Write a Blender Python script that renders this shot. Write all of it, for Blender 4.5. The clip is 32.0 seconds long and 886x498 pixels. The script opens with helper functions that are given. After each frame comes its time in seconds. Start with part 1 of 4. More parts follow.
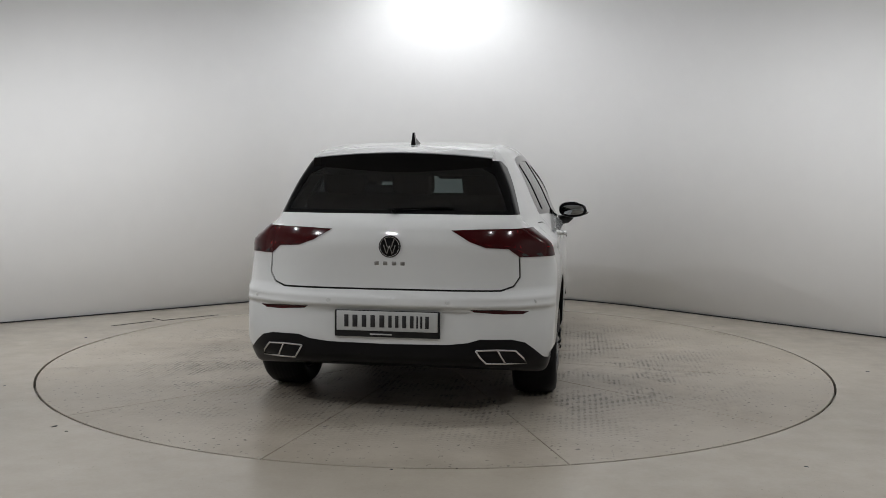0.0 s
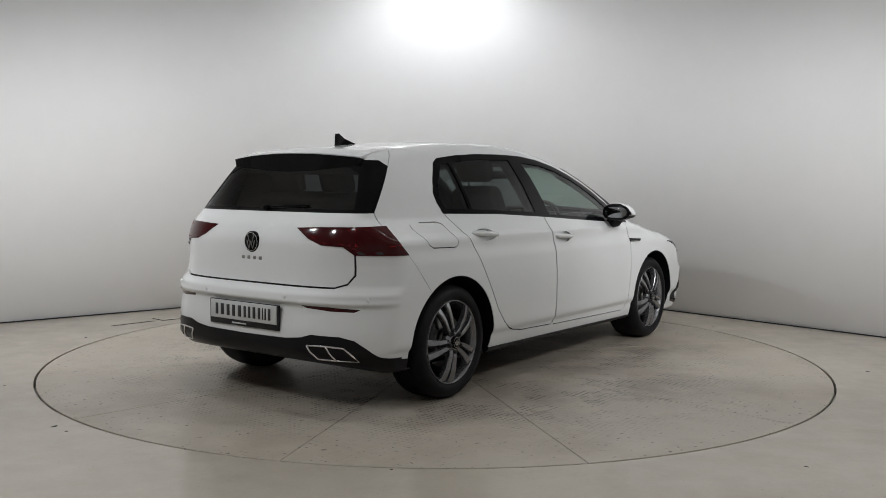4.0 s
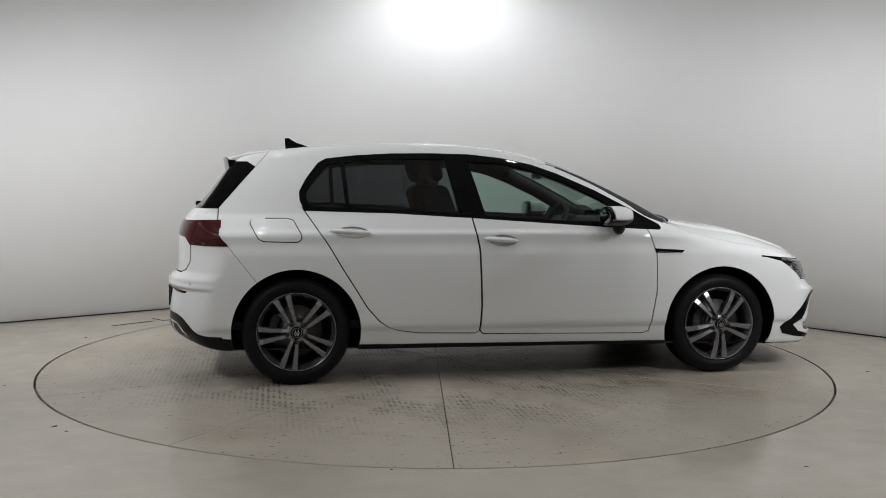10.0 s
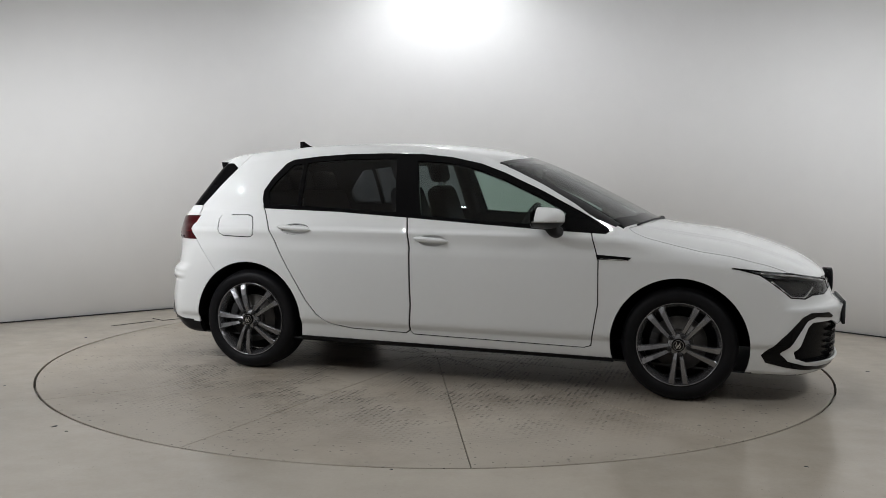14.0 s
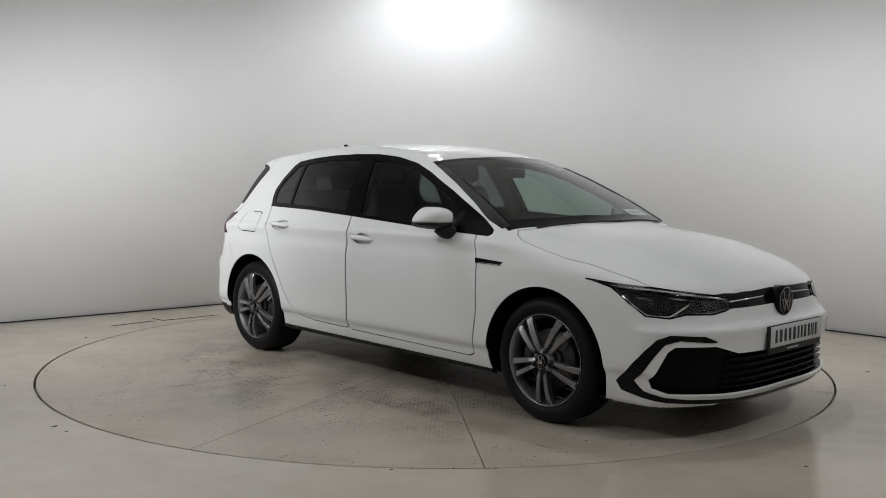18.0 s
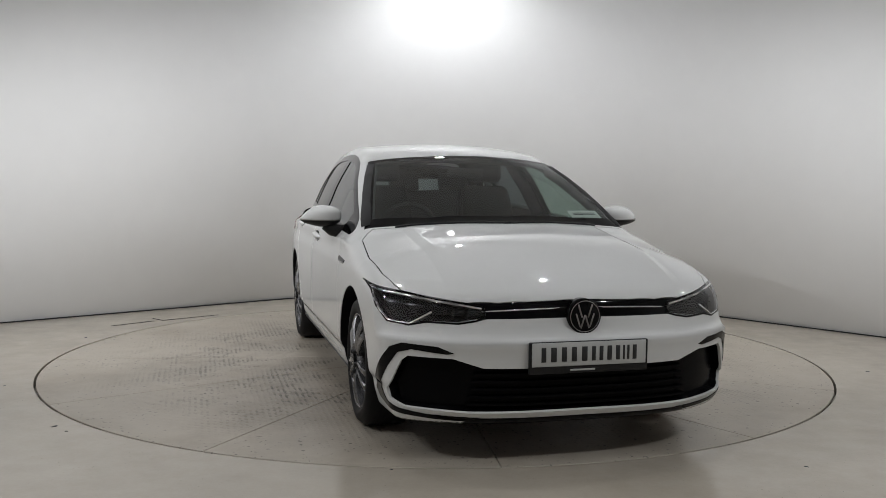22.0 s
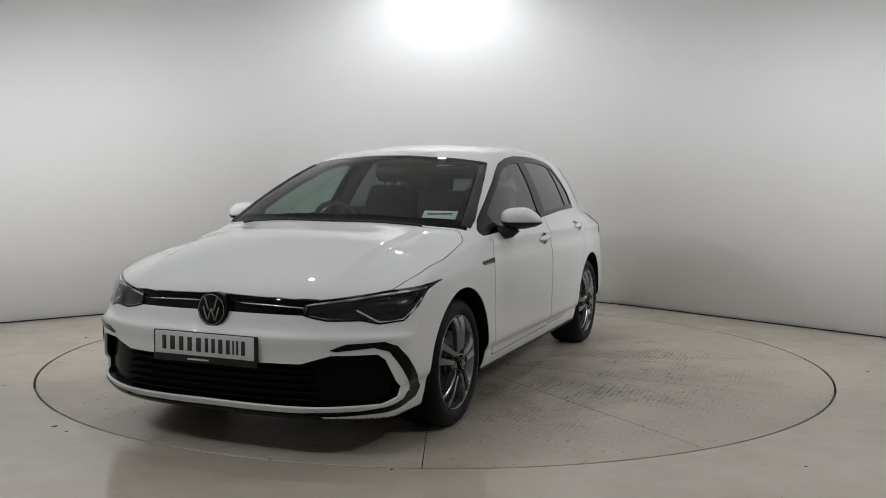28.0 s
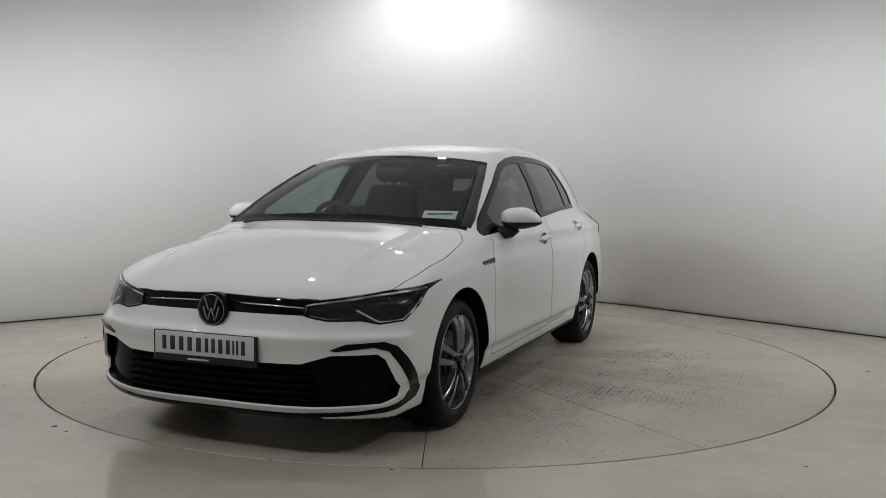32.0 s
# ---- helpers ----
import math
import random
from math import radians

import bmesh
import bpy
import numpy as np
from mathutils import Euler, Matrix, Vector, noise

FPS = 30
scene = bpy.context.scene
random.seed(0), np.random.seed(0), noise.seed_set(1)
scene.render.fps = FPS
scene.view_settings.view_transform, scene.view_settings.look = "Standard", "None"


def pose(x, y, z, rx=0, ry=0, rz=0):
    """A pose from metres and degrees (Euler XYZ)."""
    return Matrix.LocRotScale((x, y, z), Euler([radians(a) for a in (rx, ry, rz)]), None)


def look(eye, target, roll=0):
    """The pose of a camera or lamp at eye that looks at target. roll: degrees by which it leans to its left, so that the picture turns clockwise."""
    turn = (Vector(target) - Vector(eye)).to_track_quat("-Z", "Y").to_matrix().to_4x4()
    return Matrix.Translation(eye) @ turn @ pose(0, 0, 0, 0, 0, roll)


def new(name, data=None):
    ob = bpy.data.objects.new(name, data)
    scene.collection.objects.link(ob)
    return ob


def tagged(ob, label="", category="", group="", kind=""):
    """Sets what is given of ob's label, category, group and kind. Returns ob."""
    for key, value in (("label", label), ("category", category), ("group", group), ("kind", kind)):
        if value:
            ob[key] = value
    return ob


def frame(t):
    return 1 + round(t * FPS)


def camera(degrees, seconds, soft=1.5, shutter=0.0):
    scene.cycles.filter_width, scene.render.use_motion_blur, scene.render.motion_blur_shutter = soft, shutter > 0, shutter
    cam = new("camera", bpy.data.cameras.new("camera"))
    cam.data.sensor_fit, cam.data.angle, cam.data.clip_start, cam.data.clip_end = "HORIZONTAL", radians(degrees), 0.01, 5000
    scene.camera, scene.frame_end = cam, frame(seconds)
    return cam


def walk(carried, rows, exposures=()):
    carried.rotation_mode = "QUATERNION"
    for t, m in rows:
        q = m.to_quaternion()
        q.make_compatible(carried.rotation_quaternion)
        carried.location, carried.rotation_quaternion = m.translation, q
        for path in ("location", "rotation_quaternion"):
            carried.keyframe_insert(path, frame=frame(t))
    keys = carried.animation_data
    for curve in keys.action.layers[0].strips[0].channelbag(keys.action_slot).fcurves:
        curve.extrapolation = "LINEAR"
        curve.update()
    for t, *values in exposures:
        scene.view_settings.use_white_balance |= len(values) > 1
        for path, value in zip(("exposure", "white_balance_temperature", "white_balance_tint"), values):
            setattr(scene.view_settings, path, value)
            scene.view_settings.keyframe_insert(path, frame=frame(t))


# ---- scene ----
# ================= camera, turntable path =================
cam = camera(51.65, 32.0, soft=0.8)
EYE = Vector((0.0, -6.193, 1.163))
AIM = EYE + Vector((0.00630, 0.99750, -0.07040))
walk(cam, [(0.0, look(EYE, AIM, 0.52)), (32.0, look(EYE, AIM, 0.52))])

# heading of the car on the turning platform, degrees at seconds
TURN = [(0, 81.43), (1, 74.47), (2, 67.55), (3, 60.50), (4, 53.40), (5, 46.22), (6, 39.02), (7, 31.75), (8, 24.60),
        (9, 17.40), (10, 10.25), (11, 3.15), (12, -3.95), (13, -11.04), (14, -18.13), (15, -25.30), (16, -32.50),
        (17, -39.69), (18, -46.82), (19, -53.88), (20, -61.0), (21, -68.11), (22, -75.22), (23, -82.32), (24, -89.40),
        (25, -96.51), (26, -103.62), (27, -110.5), (27.3, -112.1), (27.6, -112.75), (28, -112.78), (32, -112.78)]
OFF = Vector((0.3575, -0.0116, 0.0))

# ================= world and lamps =================
world = bpy.data.worlds.new("world")
scene.world = world
world.use_nodes = True
world.node_tree.nodes["Background"].inputs["Color"].default_value = (0.9, 0.95, 1, 1)
world.node_tree.nodes["Background"].inputs["Strength"].default_value = 0.02
scene.view_settings.exposure = 0.01
CEIL = 3.85
# a downlight by the wall; the rest are unseen and fitted for brightness: six ceiling lamps over the turntable and the
# front of the room, seven floods on arms along the sides, which shine across the turntable or along the walls: place,
# aim, watts, size, beam in degrees
LAMPS = [((0.05, 2.75, CEIL - 0.08), (0.05, 2.75, 0), 80, 0.14, 172),
         # unseen front ceiling lamps added to balance floor and car brightness
         ((-3.2, -4.2, CEIL - 0.12), (-3.2, -4.2, 0), 165, 0.10, 170),
         ((3.2, -4.2, CEIL - 0.12), (3.2, -4.2, 0), 165, 0.10, 170),
         ((-1.5, -4.5, CEIL - 0.12), (-1.5, -4.5, 0), 55, 0.10, 170),
         ((1.5, -4.5, CEIL - 0.12), (1.5, -4.5, 0), 40, 0.10, 170),
         ((-1.3, -0.9, CEIL - 0.12), (-1.3, -0.9, 0), 60, 0.10, 150),
         ((1.3, -0.9, CEIL - 0.12), (1.3, -0.9, 0), 60, 0.10, 150),
         ((-4.1, -0.9, 3.20), (2.6, 1.9, 0.6), 130, 0.07, 96),
         ((-3.7, -2.6, 3.20), (2.4, 2.1, 0.6), 135, 0.07, 96),
         ((4.2, -0.7, 2.85), (-3.2, 1.2, 0.5), 125, 0.07, 96),
         # four unseen floods added only to brighten the lower walls
         ((-3.4, -3.4, 2.60), (-2.4, 2.2, 0.2), 290, 0.07, 54),
         ((3.4, -3.4, 2.60), (2.4, 2.0, 0.2), 190, 0.07, 54),
         ((-3.4, -3.4, 3.30), (-2.3, 2.2, 0.2), 330, 0.07, 64),
         ((3.4, -3.4, 3.30), (2.3, 2.1, 0.2), 300, 0.07, 64)]


def lamp(eye, aim, power, size, beam):
    data = bpy.data.lights.new("studio_light", "SPOT")
    data.shadow_soft_size, data.energy, data.color = size / 2, power, (0.985, 1.0, 1.03)
    data.spot_size, data.spot_blend = radians(beam), 1.0
    ob = new("lamp_light", data)
    ob.matrix_basis = look(eye, aim) if eye[0] != aim[0] else pose(*eye)
    return ob


for row in LAMPS:
    lamp(*row)


# ================= materials =================
def nodes_of(name):
    m = bpy.data.materials.new(name)
    m.use_nodes = True
    return m, m.node_tree.nodes, m.node_tree.links, m.node_tree.nodes["Principled BSDF"]


def principled(name, color, rough=0.5, metal=0.0, coat=0.0, grain=0.0, scale=40.0, bump=0.0, spec=0.5, coat_rough=0.03):
    m, n, l, b = nodes_of(name)
    b.inputs["Base Color"].default_value = (*color, 1)
    b.inputs["Roughness"].default_value = rough
    b.inputs["Metallic"].default_value = metal
    b.inputs["Coat Weight"].default_value = coat
    b.inputs["Coat Roughness"].default_value = coat_rough
    b.inputs["Specular IOR Level"].default_value = spec
    if grain or bump:
        tc = n.new("ShaderNodeTexCoord")
        a = n.new("ShaderNodeTexNoise")
        a.inputs["Scale"].default_value, a.inputs["Detail"].default_value = scale, 6
        l.new(tc.outputs["Object"], a.inputs["Vector"])
        c = n.new("ShaderNodeTexNoise")
        c.inputs["Scale"].default_value, c.inputs["Detail"].default_value = scale * 0.09, 3
        l.new(tc.outputs["Object"], c.inputs["Vector"])
        mix = n.new("ShaderNodeMath")
        mix.operation = "ADD"
        l.new(a.outputs["Fac"], mix.inputs[0])
        l.new(c.outputs["Fac"], mix.inputs[1])
        ramp = n.new("ShaderNodeMapRange")
        ramp.inputs["From Min"].default_value, ramp.inputs["From Max"].default_value = 0.6, 1.4
        ramp.inputs["To Min"].default_value, ramp.inputs["To Max"].default_value = 1 - grain, 1 + grain
        l.new(mix.outputs[0], ramp.inputs["Value"])
        mul = n.new("ShaderNodeVectorMath")
        mul.operation = "SCALE"
        mul.inputs[0].default_value = color
        l.new(ramp.outputs["Result"], mul.inputs["Scale"])
        l.new(mul.outputs["Vector"], b.inputs["Base Color"])
        if bump:
            bp = n.new("ShaderNodeBump")
            bp.inputs["Strength"].default_value, bp.inputs["Distance"].default_value = bump, 0.002
            l.new(a.outputs["Fac"], bp.inputs["Height"])
            l.new(bp.outputs["Normal"], b.inputs["Normal"])
    return m


def glass(name, tint, gloss_rough=0.01):
    m = bpy.data.materials.new(name)
    m.use_nodes = True
    n, l = m.node_tree.nodes, m.node_tree.links
    n.remove(n["Principled BSDF"])
    tr, gl, mix = n.new("ShaderNodeBsdfTransparent"), n.new("ShaderNodeBsdfGlossy"), n.new("ShaderNodeMixShader")
    lw, power, curve_up = n.new("ShaderNodeLayerWeight"), n.new("ShaderNodeMath"), n.new("ShaderNodeMath")
    tr.inputs["Color"].default_value = (*tint, 1)
    gl.inputs["Roughness"].default_value = gloss_rough
    lw.inputs["Blend"].default_value = 0.5
    power.operation, curve_up.operation = "POWER", "MULTIPLY_ADD"
    power.inputs[1].default_value, curve_up.inputs[1].default_value, curve_up.inputs[2].default_value = 4.0, 0.93, 0.05
    l.new(lw.outputs["Facing"], power.inputs[0])
    l.new(power.outputs[0], curve_up.inputs[0])
    l.new(curve_up.outputs[0], mix.inputs["Fac"])
    l.new(tr.outputs["BSDF"], mix.inputs[1])
    l.new(gl.outputs["BSDF"], mix.inputs[2])
    l.new(mix.outputs["Shader"], n["Material Output"].inputs["Surface"])
    return m


PAINT = principled("white_paint", (0.68, 0.69, 0.685), 0.5, 0, 1.0, 0.012, 30, spec=0.1, coat_rough=0.02)
GLOSS_BLACK = principled("gloss_black", (0.0035, 0.0035, 0.004), 0.035, 0, 0.0, spec=0.13)
GRILLE_BLACK = principled("grille_black", (0.003, 0.003, 0.0035), 0.25, 0, 0, 0.1, 200, spec=0.06)
PLASTIC = principled("black_plastic", (0.012, 0.012, 0.013), 0.5, 0, 0, 0.15, 300, 0.15, spec=0.3)
GAP = principled("shut_gap", (0.02, 0.02, 0.02), 0.9)
RUBBER = principled("rubber", (0.007, 0.007, 0.008), 0.48, 0, 0, 0.2, 120, 0.2, spec=0.12)
ALLOY = principled("grey_alloy", (0.22, 0.22, 0.23), 0.27, 0.8, 0.4, 0.08, 60)
CHROME = principled("chrome", (0.75, 0.75, 0.76), 0.12, 1.0)
BRAKE = principled("brake_iron", (0.10, 0.095, 0.09), 0.45, 0.9, 0, 0.1, 80)
BLACK_LOWER = principled("black_lower_trim", (0.008, 0.008, 0.009), 0.32, 0, 0, 0.1, 200, 0.05, spec=0.15)
STEEL = principled("brake_steel", (0.30, 0.29, 0.28), 0.4, 1.0, 0, 0.1, 80)
CLEAR = glass("clear_glass", (0.55, 0.655, 0.615))
TINT = glass("dark_glass", (0.19, 0.205, 0.215))
LENS = glass("lamp_lens", (0.70, 0.72, 0.74))
RED = principled("red_lens", (0.30, 0.004, 0.008), 0.12, 0, 0, spec=0.2)
WINE = principled("wine_red_lens", (0.13, 0.003, 0.006), 0.10, 0, 0, spec=0.3)
DARK_RED = principled("dark_red_lens", (0.038, 0.002, 0.003), 0.10, 0, 0, spec=0.3)
CLOTH = principled("seat_cloth", (0.012, 0.012, 0.013), 0.85, 0, 0, 0.25, 200, 0.3)
TRIM_GREY = principled("interior_trim", (0.016, 0.016, 0.017), 0.7, 0, 0, 0.1, 100, 0.1)
LAMP_GREY = principled("lamp_housing_grey", (0.010, 0.010, 0.011), 0.22, 0.3)
LAMP_DARK = principled("smoked_reflector", (0.055, 0.055, 0.060), 0.16, 0.85)
PLATE_GREY = principled("plate_face", (0.50, 0.51, 0.50), 0.4, 0, 0, 0.03, 60)
INK = principled("plate_ink", (0.018, 0.018, 0.020), 0.5)
PAPER = principled("paper", (0.62, 0.64, 0.62), 0.8)
MIRROR = principled("mirror_glass", (0.28, 0.29, 0.30), 0.03, 1.0)
WALL = principled("wall_paint", (0.86, 0.86, 0.855), 0.75, 0, 0, 0.015, 6, 0.05)
SOUTH_WALL = principled("south_wall_paint", (0.7, 0.7, 0.7), 0.85, 0, 0, 0.06, 5)
CEILING = principled("ceiling_paint", (0.7, 0.7, 0.7), 0.9, 0, 0, 0.02, 6)


def coat_material(name, color, rough, tread):
    """A cream floor coating with stains and scuffs; tread adds a worn raised lozenge pattern."""
    m, n, l, b = nodes_of(name)
    tc = n.new("ShaderNodeTexCoord")
    xyz = n.new("ShaderNodeSeparateXYZ")
    l.new(tc.outputs["Object"], xyz.inputs[0])

    def op(kind, a, c=0.0, clamp=False):
        k = n.new("ShaderNodeMath")
        k.operation, k.use_clamp = kind, clamp
        for i, v in enumerate((a, c)):
            if isinstance(v, (int, float)):
                k.inputs[i].default_value = v
            else:
                l.new(v, k.inputs[i])
        return k.outputs[0]

    def grain(scale, detail=5, rough_=0.55):
        t = n.new("ShaderNodeTexNoise")
        t.inputs["Scale"].default_value, t.inputs["Detail"].default_value, t.inputs["Roughness"].default_value = scale, detail, rough_
        l.new(tc.outputs["Object"], t.inputs["Vector"])
        return t.outputs["Fac"]

    def over(v, lo, hi):
        return op("MULTIPLY", op("SUBTRACT", v, lo), 1 / (hi - lo), True)
    big, mid, fine = grain(0.8, 4), grain(5.0, 6, 0.65), grain(55.0, 4)
    shade = op("ADD", op("ADD", op("MULTIPLY", big, 0.36), op("MULTIPLY", mid, 0.20)), op("MULTIPLY", fine, 0.10))
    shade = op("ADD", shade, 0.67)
    specks = op("MULTIPLY", over(grain(90.0, 2), 0.70, 0.76), over(grain(2.3, 3), 0.45, 0.6))
    height = op("MULTIPLY", fine, 0.15)
    dirt = op("MULTIPLY", specks, 0.75)
    if tread:
        u = op("MULTIPLY", op("ADD", xyz.outputs[0], xyz.outputs[1]), 2 * math.pi / 0.060)
        v = op("MULTIPLY", op("SUBTRACT", xyz.outputs[0], xyz.outputs[1]), 2 * math.pi / 0.060)
        dots = op("MULTIPLY", op("SINE", u), op("SINE", v))
        dots = over(dots, 0.22, 0.50)
        r = op("SQRT", op("ADD", op("MULTIPLY", xyz.outputs[0], xyz.outputs[0]), op("MULTIPLY", xyz.outputs[1], xyz.outputs[1])))
        inner = over(r, 2.35, 1.5)
        film = op("MULTIPLY", over(grain(1.1, 4, 0.6), 0.36, 0.56), inner)
        clumps = op("MULTIPLY", over(grain(2.4, 6, 0.72), 0.48, 0.56), inner)
        worn = op("MULTIPLY", clumps, over(grain(19.0, 3, 0.6), 0.41, 0.47))
        dirt = op("MAXIMUM", dirt, op("MULTIPLY", dots, op("MAXIMUM", worn, op("MULTIPLY", film, 0.24))))
        dirt = op("MAXIMUM", dirt, op("MULTIPLY", film, 0.26))
        dirt = op("MAXIMUM", dirt, op("MULTIPLY", clumps, op("MULTIPLY", over(grain(10.0, 6, 0.75), 0.48, 0.62), 0.55)))
        spots = op("MULTIPLY", over(grain(34.0, 2), 0.645, 0.69), over(grain(2.7, 3), 0.38, 0.5))
        dirt = op("MAXIMUM", dirt, op("MULTIPLY", spots, 0.85))
        height = op("ADD", height, op("MULTIPLY", op("MULTIPLY", dots, inner), over(grain(2.2, 4, 0.6), 0.42, 0.56)))
    paint = n.new("ShaderNodeMix")
    paint.data_type = "RGBA"
    stain = op("MULTIPLY", over(grain(0.9, 6, 0.68), 0.46, 0.66), 0.55 if tread else 0.22)
    if tread:
        stain = op("MAXIMUM", stain, op("MULTIPLY", op("MULTIPLY", over(grain(3.3, 6, 0.7), 0.50, 0.60), inner), 0.45))
    for i in paint.inputs:
        if i.identifier == "Factor_Float":
            l.new(stain, i)
        if i.identifier == "A_Color":
            i.default_value = (*color, 1)
        if i.identifier == "B_Color":
            i.default_value = (0.215, 0.172, 0.122, 1)
    sc = n.new("ShaderNodeVectorMath")
    sc.operation = "SCALE"
    for o in paint.outputs:
        if o.identifier == "Result_Color":
            l.new(o, sc.inputs[0])
    l.new(shade, sc.inputs["Scale"])
    mix = n.new("ShaderNodeMix")
    mix.data_type = "RGBA"
    for i in mix.inputs:
        if i.identifier == "Factor_Float":
            l.new(dirt, i)
        if i.identifier == "A_Color":
            l.new(sc.outputs[0], i)
        if i.identifier == "B_Color":
            i.default_value = (0.032, 0.023, 0.016, 1)
    for o in mix.outputs:
        if o.identifier == "Result_Color":
            l.new(o, b.inputs["Base Color"])
    l.new(op("ADD", op("MULTIPLY", mid, 0.25), rough - 0.12), b.inputs["Roughness"])
    bp = n.new("ShaderNodeBump")
    bp.inputs["Strength"].default_value, bp.inputs["Distance"].default_value = (0.7 if tread else 0.12), 0.004
    l.new(height, bp.inputs["Height"])
    l.new(bp.outputs["Normal"], b.inputs["Normal"])
    return m


FLOOR = coat_material("floor_coat", (0.45, 0.407, 0.343), 0.17, False)
DISC = coat_material("disc_coat", (0.43, 0.388, 0.325), 0.34, True)
LAMP_WHITE = principled("lamp_housing", (0.8, 0.8, 0.8), 0.4)


# ================= mesh helpers =================
def finish(name, bm, material, parent=None, smooth=True, label="", kind="", recalc=True):
    me = bpy.data.meshes.new(name)
    if recalc:
        bmesh.ops.recalc_face_normals(bm, faces=bm.faces)
    for f in bm.faces:
        f.smooth = smooth
    bm.to_mesh(me)
    bm.free()
    me.materials.append(material)
    ob = new(name, me)
    if parent is not None:
        ob.parent = parent
    return tagged(ob, label, "", "", kind)


def part(name, bm, material, parent, label="", smooth=True):
    return finish(name, bm, material, parent, smooth, label)


def box(size, at=(0, 0, 0), bevel=0.0, rot=None, seg=2):
    bm = bmesh.new()
    bmesh.ops.create_cube(bm, size=1)
    bmesh.ops.scale(bm, vec=size, verts=bm.verts)
    if bevel:
        bmesh.ops.bevel(bm, geom=bm.edges[:], offset=bevel, segments=seg, profile=0.5, affect="EDGES")
    m = Matrix.Translation(at)
    if rot is not None:
        m = m @ rot
    bmesh.ops.transform(bm, matrix=m, verts=bm.verts)
    return bm


def joined(*bms):
    out = bmesh.new()
    for b in bms:
        me = bpy.data.meshes.new("tmp")
        b.to_mesh(me)
        b.free()
        out.from_mesh(me)
        bpy.data.meshes.remove(me)
    return out


def lathe(profile, seg=64, axis="y", at=(0, 0, 0), closed=False):
    """Turn (radius, along) pairs about an axis."""
    bm = bmesh.new()
    rings = []
    for r, s in profile:
        ring = []
        for i in range(seg):
            a = 2 * math.pi * i / seg
            c, d = r * math.cos(a), r * math.sin(a)
            co = (c, s, d) if axis == "y" else ((c, d, s) if axis == "z" else (s, c, d))
            ring.append(bm.verts.new(Vector(co) + Vector(at)))
        rings.append(ring)
    pairs = list(zip(rings, rings[1:])) + ([(rings[-1], rings[0])] if closed else [])
    for a, b in pairs:
        for i in range(seg):
            j = (i + 1) % seg
            bm.faces.new((a[i], a[j], b[j], b[i]))
    return bm


def capped(profile, seg=48, axis="y", at=(0, 0, 0)):
    """A lathe whose first and last rings are closed with a disc."""
    bm = lathe(profile, seg, axis, at)
    bm.verts.ensure_lookup_table()
    n = len(profile)
    bm.faces.new([bm.verts[i] for i in range(seg)])
    bm.faces.new([bm.verts[(n - 1) * seg + i] for i in range(seg)])
    return bm


def prism(poly, depth, to3):
    """A solid of a 2D outline; to3(u, v, w) maps to space, w from 0 to depth."""
    bm = bmesh.new()
    a = [bm.verts.new(to3(u, v, 0)) for u, v in poly]
    b = [bm.verts.new(to3(u, v, depth)) for u, v in poly]
    bm.faces.new(a)
    bm.faces.new(b)
    for i in range(len(poly)):
        j = (i + 1) % len(poly)
        bm.faces.new((a[i], a[j], b[j], b[i]))
    return bm


def tube(points, radius, seg=8):
    bm = bmesh.new()
    pts = [Vector(p) for p in points]
    rings = []
    for i, p in enumerate(pts):
        d = (pts[min(i + 1, len(pts) - 1)] - pts[max(i - 1, 0)]).normalized()
        u = d.orthogonal().normalized() if abs(d.z) > 0.99 else d.cross(Vector((0, 0, 1))).normalized()
        w = d.cross(u)
        rings.append([bm.verts.new(p + radius * (math.cos(a) * u + math.sin(a) * w)) for a in [2 * math.pi * k / seg for k in range(seg)]])
    for a, b in zip(rings, rings[1:]):
        for k in range(seg):
            bm.faces.new((a[k], a[(k + 1) % seg], b[(k + 1) % seg], b[k]))
    bm.faces.new(rings[0])
    bm.faces.new(rings[-1])
    return bm


# ================= setting =================
# two straight walls that meet in a rounded corner behind the turntable, and unseen plain walls added to close the room
def wall_line():
    corner, r = Vector((0.2585, 4.447)), 2.6
    a, b = Vector((-0.7641, -0.6451)), Vector((0.6697, -0.7426))
    half = math.acos(max(-1, min(1, a.dot(b)))) / 2
    cut = r / math.tan(half)
    centre = corner + (a + b).normalized() * (r / math.sin(half))
    p, q = corner + a * cut, corner + b * cut
    a0, a1 = math.atan2(*(p - centre).yx), math.atan2(*(q - centre).yx)
    if a1 > a0:
        a0 += 2 * math.pi
    arc = [centre + r * Vector((math.cos(a0 + (a1 - a0) * i / 24), math.sin(a0 + (a1 - a0) * i / 24))) for i in range(25)]
    return [corner + a * 7.2] + arc + [corner + b * 7.4], a, b


LINE, WA, WB = wall_line()


def wall_strip(name, pts, h, thick, mat):
    bm = bmesh.new()
    cen = Vector((0, -0.5))
    rows = []
    for i, p in enumerate(pts):
        d = (pts[min(i + 1, len(pts) - 1)] - pts[max(i - 1, 0)]).normalized()
        nrm = Vector((-d.y, d.x))
        if nrm.dot(p - cen) < 0:
            nrm = -nrm
        o = p + nrm * thick
        rows.append([bm.verts.new((p.x, p.y, 0)), bm.verts.new((p.x, p.y, h)), bm.verts.new((o.x, o.y, h)), bm.verts.new((o.x, o.y, 0))])
    for r0, r1 in zip(rows, rows[1:]):
        for k in range(4):
            bm.faces.new((r0[k], r0[(k + 1) % 4], r1[(k + 1) % 4], r1[k]))
    bm.faces.new(rows[0])
    bm.faces.new(rows[-1])
    return finish(name, bm, mat, None, False, "white painted studio wall" if mat is WALL else "dark grey painted wall behind the turntable", "structure")


